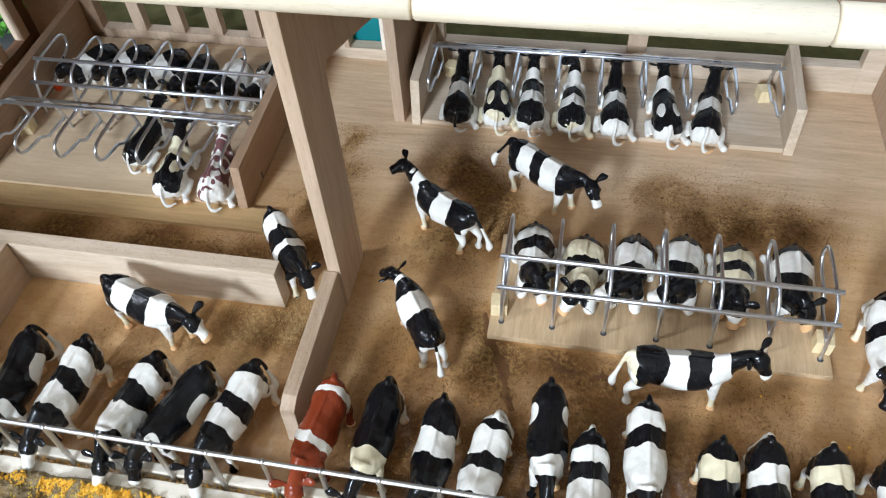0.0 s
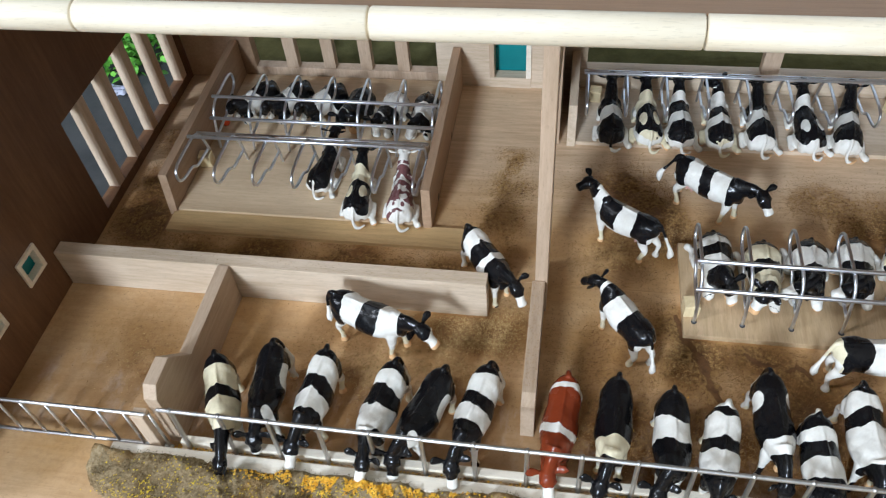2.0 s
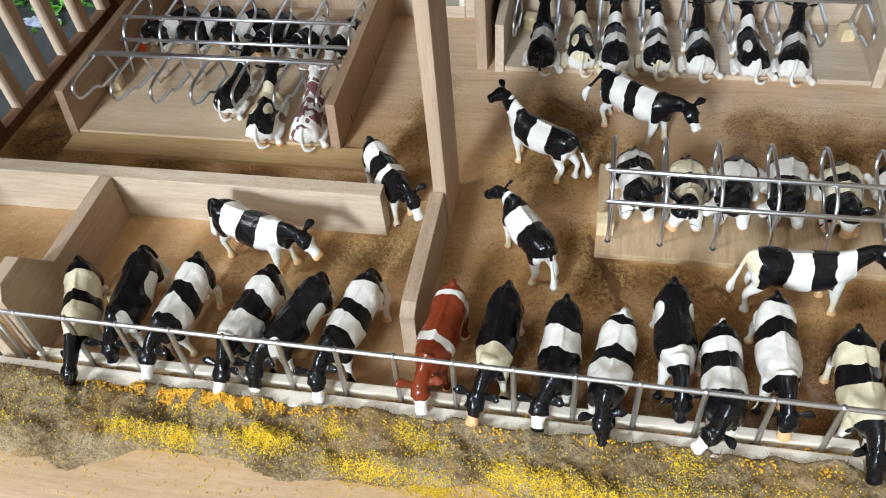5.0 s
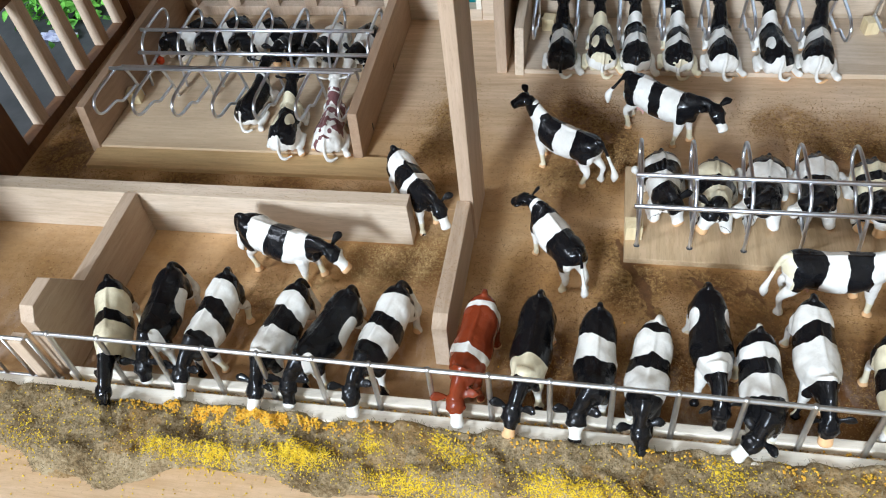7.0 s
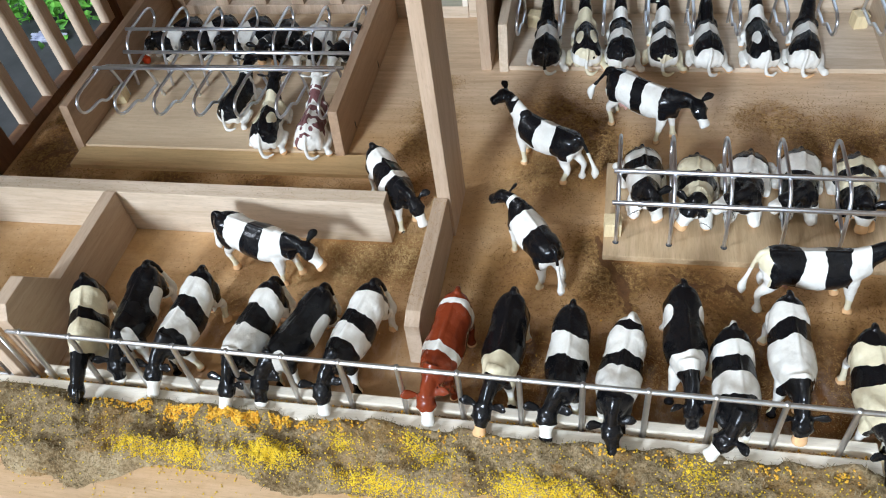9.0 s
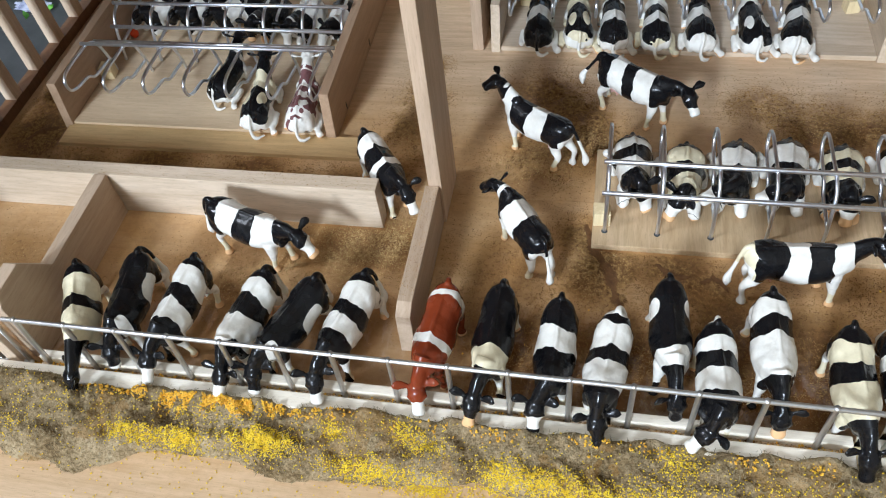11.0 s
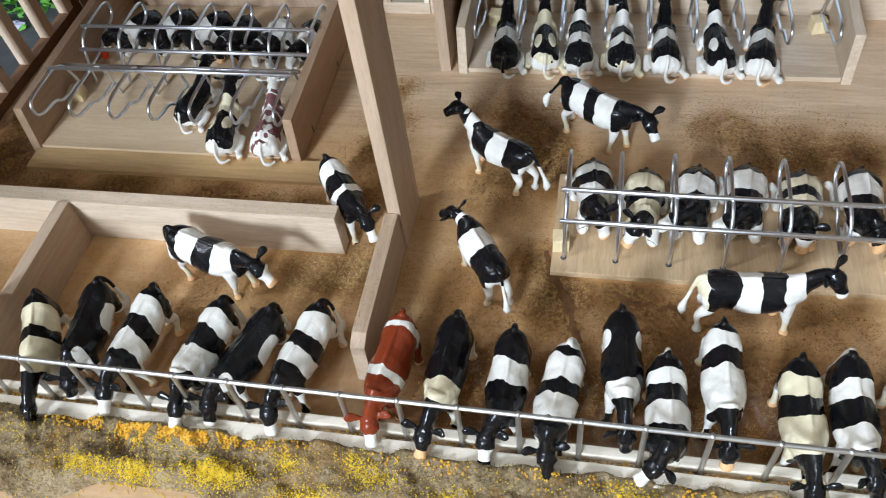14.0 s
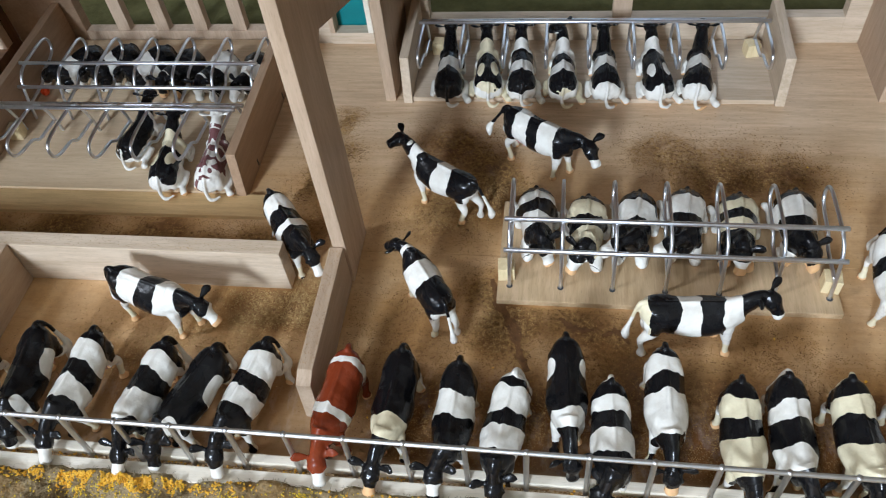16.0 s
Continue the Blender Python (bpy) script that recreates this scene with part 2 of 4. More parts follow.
def hay_material():
    m, n, l, b = material("grey_green_hay", 0.95, spec=0.1)
    v = coords(n, l)
    patch, fibre = noise_at(n, l, v, 42, 5, 0.6), noise_at(n, l, v, 620, 4, 0.7)
    tone = calc(n, l, "ADD", calc(n, l, "MULTIPLY", patch, 0.5), calc(n, l, "MULTIPLY", fibre, 0.5))
    colour = ramp(n, l, tone, ((0.30, (0.04, 0.022, 0.009)), (0.43, (0.17, 0.115, 0.055)), (0.55, (0.37, 0.275, 0.155)), (0.70, (0.52, 0.42, 0.27))))
    ochre = noise_at(n, l, v, 30, 3, 0.5)
    colour = mix(n, l, calc(n, l, "MULTIPLY", calc(n, l, "GREATER_THAN", ochre, 0.58), 0.35), colour, (0.30, 0.15, 0.03))
    l.new(colour, b.inputs["Base Color"])
    bump(n, l, b, fibre, 0.9, 0.0015)
    return m


hay_mat = hay_material()

# ---- building helpers ----


def finish(name, bm, mat, smooth=False):
    mesh = bpy.data.meshes.new(name)
    bmesh.ops.recalc_face_normals(bm, faces=bm.faces)
    bm.to_mesh(mesh)
    bm.free()
    if smooth:
        mesh.polygons.foreach_set("use_smooth", [True] * len(mesh.polygons))
    mesh.materials.append(mat)
    return mesh


def part(name, bm, mat, parent=None, label="", smooth=False):
    ob = new(name, finish(name, bm, mat, smooth))
    ob.parent = parent
    return tagged(ob, label=label)


def thing(name, label, category, group="", kind="", at=(0, 0, 0)):
    ob = new(name)
    ob.location = [c * U for c in at]
    ob.empty_display_size = 0.02
    return tagged(ob, label, category, group, kind)


def box(bm, x0, x1, y0, y1, z0, z1, bevel=0.05):
    """A board in centimetres with softened edges."""
    made = bmesh.ops.create_cube(bm, size=1.0)["verts"]
    for v in made:
        v.co = Vector((x0 + (v.co.x + 0.5) * (x1 - x0), y0 + (v.co.y + 0.5) * (y1 - y0), z0 + (v.co.z + 0.5) * (z1 - z0))) * U
    if bevel:
        edges = list({e for v in made for e in v.link_edges})
        bmesh.ops.bevel(bm, geom=edges, offset=bevel * U, segments=2, affect="EDGES", profile=0.6)
    return bm


def board(*dims, bevel=0.05):
    return box(bmesh.new(), *dims, bevel=bevel)


def profile(outline, lo, hi, axis="x", bevel=0.05):
    """A flat board cut to an outline, given in the two other axes, from lo to hi along axis; centimetres."""
    bm = bmesh.new()
    place = {"x": lambda a, b, h: (h, a, b), "y": lambda a, b, h: (a, h, b), "z": lambda a, b, h: (a, b, h)}[axis]
    low, high = ([bm.verts.new(Vector(place(a, b, h)) * U) for a, b in outline] for h in (lo, hi))
    bm.faces.new(low), bm.faces.new(high[::-1])
    for i in range(len(outline)):
        j = (i + 1) % len(outline)
        bm.faces.new((low[i], low[j], high[j], high[i]))
    bmesh.ops.recalc_face_normals(bm, faces=bm.faces)
    if bevel:
        bmesh.ops.bevel(bm, geom=list(bm.edges), offset=bevel * U, segments=2, affect="EDGES", profile=0.6)
    return bm


def spline(points, steps=6):
    """Points of a smooth line through the given ones."""
    p = [Vector(q) for q in points]
    p = [2 * p[0] - p[1], *p, 2 * p[-1] - p[-2]]
    out = []
    for i in range(1, len(p) - 2):
        for s in range(steps):
            t = s / steps
            a, b, c, d = p[i - 1], p[i], p[i + 1], p[i + 2]
            out.append(0.5 * (2 * b + (c - a) * t + (2 * a - 5 * b + 4 * c - d) * t * t + (3 * b - a - 3 * c + d) * t ** 3))
    return out + [p[-2]]


def tube(bm, line, radii, sides=8, flat=1.0):
    """A tube along a line; radii one for each point or one number; centimetres."""
    line = [Vector(q) for q in line]
    radii = [radii] * len(line) if isinstance(radii, (int, float)) else list(radii)
    rings, side = [], None
    for i, c in enumerate(line):
        d = (line[min(i + 1, len(line) - 1)] - line[max(i - 1, 0)]).normalized()
        if side is None:
            side = d.cross(Vector((0, 0, 1)) if abs(d.z) < 0.9 else Vector((0, 1, 0))).normalized()
        side = (side - d * side.dot(d)).normalized()
        up = side.cross(d)
        rings.append([bm.verts.new((c + radii[i] * (math.cos(a) * side + flat * math.sin(a) * up)) * U)
                      for a in (2 * math.pi * k / sides for k in range(sides))])
    for a, b in zip(rings, rings[1:]):
        for k in range(sides):
            bm.faces.new((a[k], a[(k + 1) % sides], b[(k + 1) % sides], b[k]))
    bm.faces.new(rings[0][::-1]), bm.faces.new(rings[-1])
    return bm


def ball(bm, at, size, turn=None):
    m = Matrix.Translation(Vector(at) * U) @ (turn or Matrix()) @ Matrix.Diagonal((*(s * U for s in size), 1))
    bmesh.ops.create_uvsphere(bm, u_segments=14, v_segments=9, radius=1.0, matrix=m)
    return bm


def structure(name, bm, mat, label, category):
    return tagged(part(name, bm, mat), label, category, kind="structure")


# ---- unseen room added round the barn to bounce the window light ----
structure("ground", board(-260, 220, -440, 260, -4.0, -1.2, bevel=0), olive, "dark olive cloth under and behind the wooden barn", "cloth")
structure("pavement", board(-86, -45.6, 6, 96, -1.2, -0.9, bevel=0.05), slate, "dark slate grey slab beside the barn", "slab")
RX0, RX1, RY0, RY1, RZ = -230, 150, -416, 236, 330          # inner faces of the room
for n, mat, dims in (("wall_room_back", white_wall, (RX0, 15, RY1, RY1 + 4, -1.2, RZ)), ("wall_room_back_side", white_wall, (105, RX1, RY1, RY1 + 4, -1.2, RZ)),
                     ("wall_room_back_low", white_wall, (15, 105, RY1, RY1 + 4, -1.2, 60)), ("wall_room_back_high", white_wall, (15, 105, RY1, RY1 + 4, 150, RZ)),
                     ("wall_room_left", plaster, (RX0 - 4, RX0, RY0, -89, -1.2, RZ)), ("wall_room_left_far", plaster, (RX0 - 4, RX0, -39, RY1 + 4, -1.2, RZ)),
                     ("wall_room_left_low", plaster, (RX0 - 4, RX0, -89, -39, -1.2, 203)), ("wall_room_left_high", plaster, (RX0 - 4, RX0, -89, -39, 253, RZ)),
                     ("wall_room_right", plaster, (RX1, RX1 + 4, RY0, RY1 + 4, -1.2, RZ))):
    structure(n, board(*dims, bevel=0), mat, "plain unseen room wall added to bounce light", "wall")
wx, wz, ww, wh = WINDOW_AT[0] * 100, WINDOW_AT[2] * 100, 50 * WINDOW_W + 14, 50 * WINDOW_H + 14
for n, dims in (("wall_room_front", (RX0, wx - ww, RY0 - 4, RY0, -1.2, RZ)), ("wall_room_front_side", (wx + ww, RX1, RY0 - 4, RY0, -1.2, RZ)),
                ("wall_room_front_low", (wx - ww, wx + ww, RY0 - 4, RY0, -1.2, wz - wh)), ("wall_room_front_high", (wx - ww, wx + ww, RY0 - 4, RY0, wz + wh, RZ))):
    structure(n, board(*dims, bevel=0), plaster, "plain unseen window wall added to bounce light", "wall")
structure("ceiling", board(RX0 - 4, RX1 + 4, RY0 - 4, RY1 + 4, RZ, RZ + 4, bevel=0), ceiling_paint, "plain unseen white ceiling added to bounce light", "ceiling")

# ---- barn shell ----
X0, X1, YB = -43.6, 19.25, 46.7          # inner faces of the left, right and back walls
floor = thing("floor", "pale beech board floor with brown litter and stains", "floor", kind="structure")
part("floor_board", board(-44.6, 30.0, -16.0, 26.69, -1.2, 0.0, bevel=0.03), wood_floor, floor)
part("floor_board", board(-44.6, 30.0, 26.71, 47.6, -1.2, 0.0, bevel=0.03), wood_floor, floor)

# left wall with a slatted window and a small square opening
WL0, WL1, WZ0, WZ1 = 30.0, 45.9, 0.75, 8.5
wall = thing("wall_left", "shade-darkened beech side wall of the toy barn with a slatted window", "wall", kind="structure")


def gable(y):
    """Height of the side wall under the two roof slopes."""
    return 6.2 + (y - 8.0) * 0.905 if y < 23.5 else 20.25 - (y - 23.5) * 0.36


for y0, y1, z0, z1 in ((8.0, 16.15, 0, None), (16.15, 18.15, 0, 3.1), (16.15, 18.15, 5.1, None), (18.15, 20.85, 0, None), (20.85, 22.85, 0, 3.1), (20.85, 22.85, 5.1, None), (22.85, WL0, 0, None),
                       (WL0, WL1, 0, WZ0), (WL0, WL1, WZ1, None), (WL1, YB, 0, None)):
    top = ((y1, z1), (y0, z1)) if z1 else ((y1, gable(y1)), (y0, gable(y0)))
    part("panel", profile(((y0, z0), (y1, z0), *top), X0 - 0.9, X0, bevel=0.01), wood_wall_shaded, wall)
window = thing("window_1", "slatted opening of pale wooden bars in the side wall", "window", kind="structure")
for y in (32.0, 35.2, 38.35, 41.55, 44.7):
    part("slat", board(X0 - 0.88, X0 - 0.02, y + 0.2, min(y + 1.05, WL1 - 0.02), WZ0, WZ1, bevel=0.05), wood_slat, window)
for y in (20.85, 16.15):
    window = thing("window_2", "small square teal hatch with a pale wooden frame", "window", kind="structure")
    for dims in ((y, y + 0.3, 3.1, 5.1), (y + 1.7, y + 2.0, 3.1, 5.1), (y + 0.3, y + 1.7, 3.1, 3.4), (y + 0.3, y + 1.7, 4.8, 5.1)):
        part("frame", board(X0 - 0.7, X0 + 0.15, *dims, bevel=0.03), wood_white, window)
    part("pane", board(X0 - 0.6, X0 - 0.4, y + 0.3, y + 1.7, 3.4, 4.8, bevel=0), teal, window)

# back wall: slatted window, door hatch and a wide window
wall = thing("wall_back", "pale beech back wall of the toy barn with wide openings", "wall", kind="structure")
SILL_L, SILL_R = 1.15, 2.08
for name, dims in (("panel", (X0, -37.6, YB, YB + 0.9, 0.0, 11.4)), ("sill", (-37.6, -22.2, YB, YB + 0.9, 0.0, SILL_L)),
                   ("panel", (-22.2, -18.0, YB, YB + 0.9, 0.0, 11.4)), ("sill", (-18.0, -14.7, YB, YB + 0.9, 0.0, 1.0)),
                   ("panel", (-14.7, -10.4, YB, YB + 0.9, 0.0, 11.4)), ("sill", (-10.4, 17.9, YB, YB + 0.9, 0.0, SILL_R)),
                   ("panel", (17.9, X1 + 0.9, YB, YB + 0.9, 0.0, 11.4)), ("lintel", (-37.6, -22.2, YB, YB + 0.9, 11.0, 11.5)),
                   ("lintel", (-18.0, -14.7, YB, YB + 0.9, 11.0, 11.5)), ("lintel", (-10.4, 17.9, YB, YB + 0.9, 9.0, 11.5))):
    part(name, board(*dims, bevel=0.03), wood_x if dims[0] > -25 else wood_z if name == "sill" else wood_side_shaded, wall)
window = thing("window_3", "slatted opening of pale wooden bars in the back wall", "window", kind="structure")
for x in (-34.4, -31.2, -28.1, -25.0):
    part("slat", board(x - 0.5, x + 0.5, YB + 0.05, YB + 0.8, SILL_L, 11.0, bevel=0.06), wood_z, window)
window = thing("window_4", "wide back opening with one pale wooden post", "window", kind="structure")
part("mullion", board(2.5, 3.8, YB + 0.05, YB + 0.85, SILL_R, 9.0), wood_z, window)
door = thing("door_1", "teal painted door leaf in a pale wooden frame", "door", kind="structure")
part("leaf", board(-18.6, -14.2, YB + 1.0, YB + 1.3, 0.0, 12.0), teal, door)
part("jamb", board(-18.0, -17.6, YB - 0.15, YB + 0.95, 1.0, 11.0), wood_z, door)
part("jamb", board(-15.1, -14.7, YB - 0.15, YB + 0.95, 1.0, 11.0), wood_white, door)
part("ledge", board(-18.0, -14.7, YB - 0.12, YB + 0.1, 0.02, 1.0), wood_x, door)

# right wall with a wide doorway
wall = thing("wall_right", "pale beech side wall of the toy barn with a doorway", "wall", kind="structure")
part("panel", board(X1, X1 + 0.9, 40.4, YB, 0.0, 11.4), wood_z, wall)
part("panel", board(X1, X1 + 0.9, 12.0, 18.0, 0.0, 11.4), wood_z, wall)
part("lintel", board(X1, X1 + 0.9, 18.0, 40.4, 9.5, 11.4), wood_z, wall)

# roof half with its round pine edge, in three lengths
roof = thing("roof", "brown board roof half with a pale round edge moulding", "roof", kind="structure")
part("panel", profile(((23.9, 20.4), (48.4, 11.6), (48.4, 12.5), (23.9, 21.35)), -46.0, 21.5), roof_wood, roof)
for x0, x1 in ((-46.0, -33.7), (-33.6, -20.2), (-20.1, -6.5), (-6.4, 7.2), (7.3, 21.5)):
    bm = bmesh.new()
    tube(bm, [(x0, 23.55, 20.75), (x0 + 0.05, 23.55, 20.75), (x1 - 0.05, 23.55, 20.75), (x1, 23.55, 20.75)], (0.68, 0.72, 0.72, 0.68), 24)
    part("moulding", bm, pine, roof, "pale round pine moulding", smooth=True)

# portal frame: front leg, header with a curved corner, back leg
portal = thing("portal_frame", "tall beech portal frame dividing the barn", "frame", kind="structure")
arch = [(24.5, 0.0), (28.15, 0.0), (28.1, 13.6), (28.5, 14.0), (39.6, 9.7), (40.1, 9.2), (40.1, 0.0), (46.65, 0.0), (46.65, 11.9), (24.5, 19.9)]
part("leg", profile(arch, -12.85, -12.12), wood_z, portal)
part("low_divider", profile(((15.95, 0.0), (24.45, 0.0), (24.45, 3.05), (16.9, 3.05), (16.2, 2.7)), -13.0, -12.25), wood_divider, portal)

# low partitions of the left pens
structure("partition", profile(((-43.55, 0.0), (-15.65, 0.0), (-15.65, 3.1), (-43.55, 3.1)), 23.75, 24.75, "y"), wood_x, "low pale beech partition board between the pens", "partition")
structure("pen_divider", profile(((13.4, 0.0), (23.7, 0.0), (23.7, 3.2), (17.2, 3.2), (15.6, 5.3), (13.9, 5.3), (13.4, 4.6)), -32.35, -31.6), wood_divider,
          "low beech pen divider with a raised front end", "partition")

# ---- lying boxes: board, side panels and wire dividers ----


def lying_box(label, x0, x1, y0, y1, z, side0=None, side1=None, height=3.4, side_wood=wood_y, bed=wood_bed):
    ob = thing("lying_box", label, "stall")
    part("bed_board", board(x0, x1, y0, y1, 0.0, z), bed, ob)
    for x in (side0, side1):
        if x is not None:
            part("side_panel", profile(((y0 - 0.2, 0.0), (y1, 0.0), (y1, height + 0.35), (y0 + 0.3, height)), x - 0.31, x + 0.31), side_wood, ob)
    return ob


lying_box("raised beech lying box with two side panels", -38.62, -20.83, 30.7, 46.6, 0.45, -38.95, -20.5, side_wood=wood_side_shaded)
left_box = bpy.data.objects["lying_box"]
part("front_board", board(-38.9, -17.9, 28.85, 30.68, 0.0, 0.3, bevel=0.03), wood_step, left_box, "golden beech step board")
for y in (33.4, 40.0):
    part("nail", board(-20.2, -20.17, y - 0.06, y + 0.06, 0.2, 0.75, bevel=0.01), slate, left_box, "dark sunk nail slot")
lying_box("beech lying box with side panels against the back wall", -10.93, 12.83, 40.1, 46.6, 0.35, -11.25, 13.15, bed=wood_x)
lying_box("flat beech platform board for the middle stalls", -4.0, 13.75, 23.35, 30.6, 0.4, bed=wood_platform)


def stall_rack(x0, count, y0, facing, z0, step=2.76, wires=steel):
    """Wire dividers on two rails. facing +1: the loops run towards +y from the feet at y0."""
    ob = thing("stall_rack", "shiny steel wire stall dividers on two straight rails", "stall rack", "stall racks", at=(x0, y0, z0))
    length = (count - 1) * step
    s = facing
    path = [(0, 0.0, -0.25), (0, 0.15, 0.9), (0, 0.45, 2.1), (0, 0.85, 2.95), (0, 1.6, 3.35), (0, 2.8, 3.42), (0, 4.3, 3.42), (0, 4.95, 3.2), (0, 5.12, 2.75),
            (0, 4.95, 2.25), (0, 4.3, 1.95), (0, 3.0, 1.75), (0, 2.35, 1.3), (0, 1.4, 1.2), (0, 0.3, 1.1)]
    line = spline([(x, y * s, z) for x, y, z in path], 4)
    shared = None
    for i in range(count):
        if shared is None:
            shared = finish("loop", tube(bmesh.new(), line, 0.105, 8), wires, True)
        loop = new("loop", shared)
        loop.parent, loop.location = ob, (i * step * U, 0, 0)
    for y, z in ((1.75 * s, 3.52), (0.45 * s, 2.5) if s > 0 else (-0.5, 2.78)):
        part("rail", tube(bmesh.new(), [(-0.3, y, z), (-0.28, y, z), (length + 0.28, y, z), (length + 0.3, y, z)], (0.1, 0.135, 0.135, 0.1), 10), wires, ob, smooth=True)
    return ob


for i in range(7):
    x = -3.35 + 2.76 * i
    part("peg_hole", tube(bmesh.new(), [(x, 24.33, 0.4), (x, 24.33, 0.404)], 0.17, 12), slate, bpy.data.objects["lying_box.002"], "dark drilled peg hole")
stall_rack(-3.35, 7, 24.35, 1, 0.4)
stall_rack(-37.7, 7, 37.3, 1, 0.45)
stall_rack(-37.9, 7, 36.2, -1, 0.45)
stall_rack(-10.3, 9, 45.45, -1, 0.35, 2.79)


def wooden_block(x, y, z, turn=0.0):
    ob = tagged(part("wooden_block", board(-0.45, 0.45, -0.45, 0.45, 0.0, 0.95, bevel=0.05), pine_block), "small pale pine block at the end of a stall rack", "block", "rack blocks")
    ob.matrix_world = pose(x * U, y * U, z * U, 0, 0, turn)


for x, y, z, a in ((-3.55, 25.1, 0.4, 4), (13.3, 25.1, 0.4, -6), (11.9, 45.0, 0.35, 12), (-9.6, 45.2, 0.35, -8), (-38.1, 35.5, 0.45, 8)):
    wooden_block(x, y, z, a)

# orange red knob on the side stall's bed board
stall_knob = tagged(part("orange_knob", ball(bmesh.new(), (0, 0, 0.35), (0.32, 0.3, 0.35)), red_plastic, smooth=True), "small orange red plastic knob in the stall", "knob")
stall_knob.location = (-38.1 * U, 39.9 * U, 0.45 * U)

# ---- feed fence, gate and trough ----
fence = thing("feed_fence", "grey wire feed fence on a pale base board", "fence")
FY, FTOP, FLOW = 13.0, 4.0, 0.75


def rail_height(x):
    """The rail sags a little towards the far end."""
    return 4.0 - 0.0125 * (x + 2.0)


part("rail", tube(bmesh.new(), [(x, FY, rail_height(x)) for x in (-31.6, -31.5, 21.0, 21.1)], (0.08, 0.115, 0.115, 0.08), 10), steel_dull, fence, smooth=True)
shared = finish("post", tube(bmesh.new(), [(0, FY - 0.14, FLOW - 0.3), (0, FY - 0.12, FLOW), (0, FY, FTOP), (0, FY, FTOP + 0.14)], 0.13, 8), steel_dull, True)
for i in range(20):
    post = new("post", shared)
    x = -1.9 + 2.63 * (i - 11)
    post.parent, post.location, post.scale = fence, (x * U, 0, 0), (1, 1, rail_height(x) / FTOP)
for y0, y1 in ((11.78, 12.6), (12.95, 13.42)):
    for x0, x1 in ((-31.4 if y0 > 12.5 else -35.2, 7.5), (8.5, 21.0)):
        part("base_strip", board(x0, x1, y0, y1, 0.0, 0.95, bevel=0.06), wood_white, fence, "pale maple strip")
for x0, x1 in ((-31.4, 7.3), (8.7, 21.0)):
    part("base_board", board(x0, x1, 12.62, 12.93, 0.0, 0.5), wood_bed, fence)
part("end_cap", board(7.52, 8.48, 12.2, 13.05, 0.0, 0.8, bevel=0.08), pine_block, fence, "short wooden joint block")

gate = thing("wire_gate", "grey wire gate with two rails beside the feed fence", "gate")
for z, x1 in ((3.9, -32.3), (0.45, -31.9)):
    part("rail", tube(bmesh.new(), [(-43.4, FY - 0.1, z), (-43.3, FY - 0.1, z), (x1 - 0.1, FY - 0.1, z), (x1, FY - 0.1, z)], (0.08, 0.11, 0.11, 0.08), 8), steel_dull, gate, smooth=True)
shared = finish("bar", tube(bmesh.new(), [(0, FY - 0.1, 0.25), (0, FY - 0.1, 3.95)], 0.08, 8), steel_dull, True)
for i in range(8):
    bar = new("bar", shared)
    bar.parent, bar.location = gate, ((-42.6 + 1.5 * i) * U, 0, 0)

structure("gate_post", board(-33.15, -32.4, 12.7, 13.3, 0.0, 3.85, bevel=0.06), wood_slat, "pale square wooden post between gate and feed fence", "post")

# ---- toy cows: one mesh for a pose, a coat material for each ----


def power(v, e):
    return math.copysign(abs(v) ** e, v)


def loft(bm, rings, sides=24):
    """rings: centre, half axis across, half axis up, fullness of the upper half (2 is an ellipse, less a roof shape)."""
    made = []
    for c, across, up, full in rings:
        ring = []
        for k in range(sides):
            a = 2 * math.pi * k / sides
            e = 2 / full if math.sin(a) > 0 else 0.95
            ring.append(bm.verts.new((c + across * power(math.cos(a), e) + up * power(math.sin(a), e)) * U))
        made.append(ring)
    for a, b in zip(made, made[1:]):
        for k in range(sides):
            bm.faces.new((a[k], a[(k + 1) % sides], b[(k + 1) % sides], b[k]))
    bm.faces.new(made[0][::-1]), bm.faces.new(made[-1])


# x, middle height, half width, half height, fullness of the top
STANDING = ((-2.74, 3.12, 0.20, 0.32, 2.0), (-2.62, 3.08, 0.47, 0.58, 2.2), (-2.35, 3.00, 0.70, 0.76, 2.4), (-1.95, 2.91, 0.86, 0.89, 2.5), (-1.5, 2.82, 0.95, 0.99, 2.3),
            (-1.05, 2.73, 0.93, 1.04, 1.9), (-0.5, 2.65, 0.99, 1.10, 1.7), (0.1, 2.63, 1.05, 1.13, 1.65), (0.7, 2.66, 1.03, 1.11, 1.65), (1.2, 2.75, 0.93, 1.05, 1.7),
            (1.6, 2.86, 0.79, 0.97, 1.7), (2.0, 2.94, 0.58, 0.83, 1.8), (2.35, 2.98, 0.40, 0.58, 2.0))
LYING = ((-2.74, 0.98, 0.28, 0.34, 2.0), (-2.58, 1.02, 0.66, 0.62, 2.1), (-2.2, 1.08, 0.98, 0.88, 2.2), (-1.65, 1.12, 1.10, 1.02, 2.2), (-1.1, 1.12, 1.06, 1.08, 1.9),
         (-0.5, 1.12, 1.00, 1.10, 1.7), (0.1, 1.15, 0.96, 1.10, 1.7), (0.7, 1.22, 0.86, 1.05, 1.7), (1.2, 1.32, 0.70, 0.95, 1.7), (1.6, 1.45, 0.50, 0.76, 1.8), (1.9, 1.52, 0.34, 0.5, 2.0))
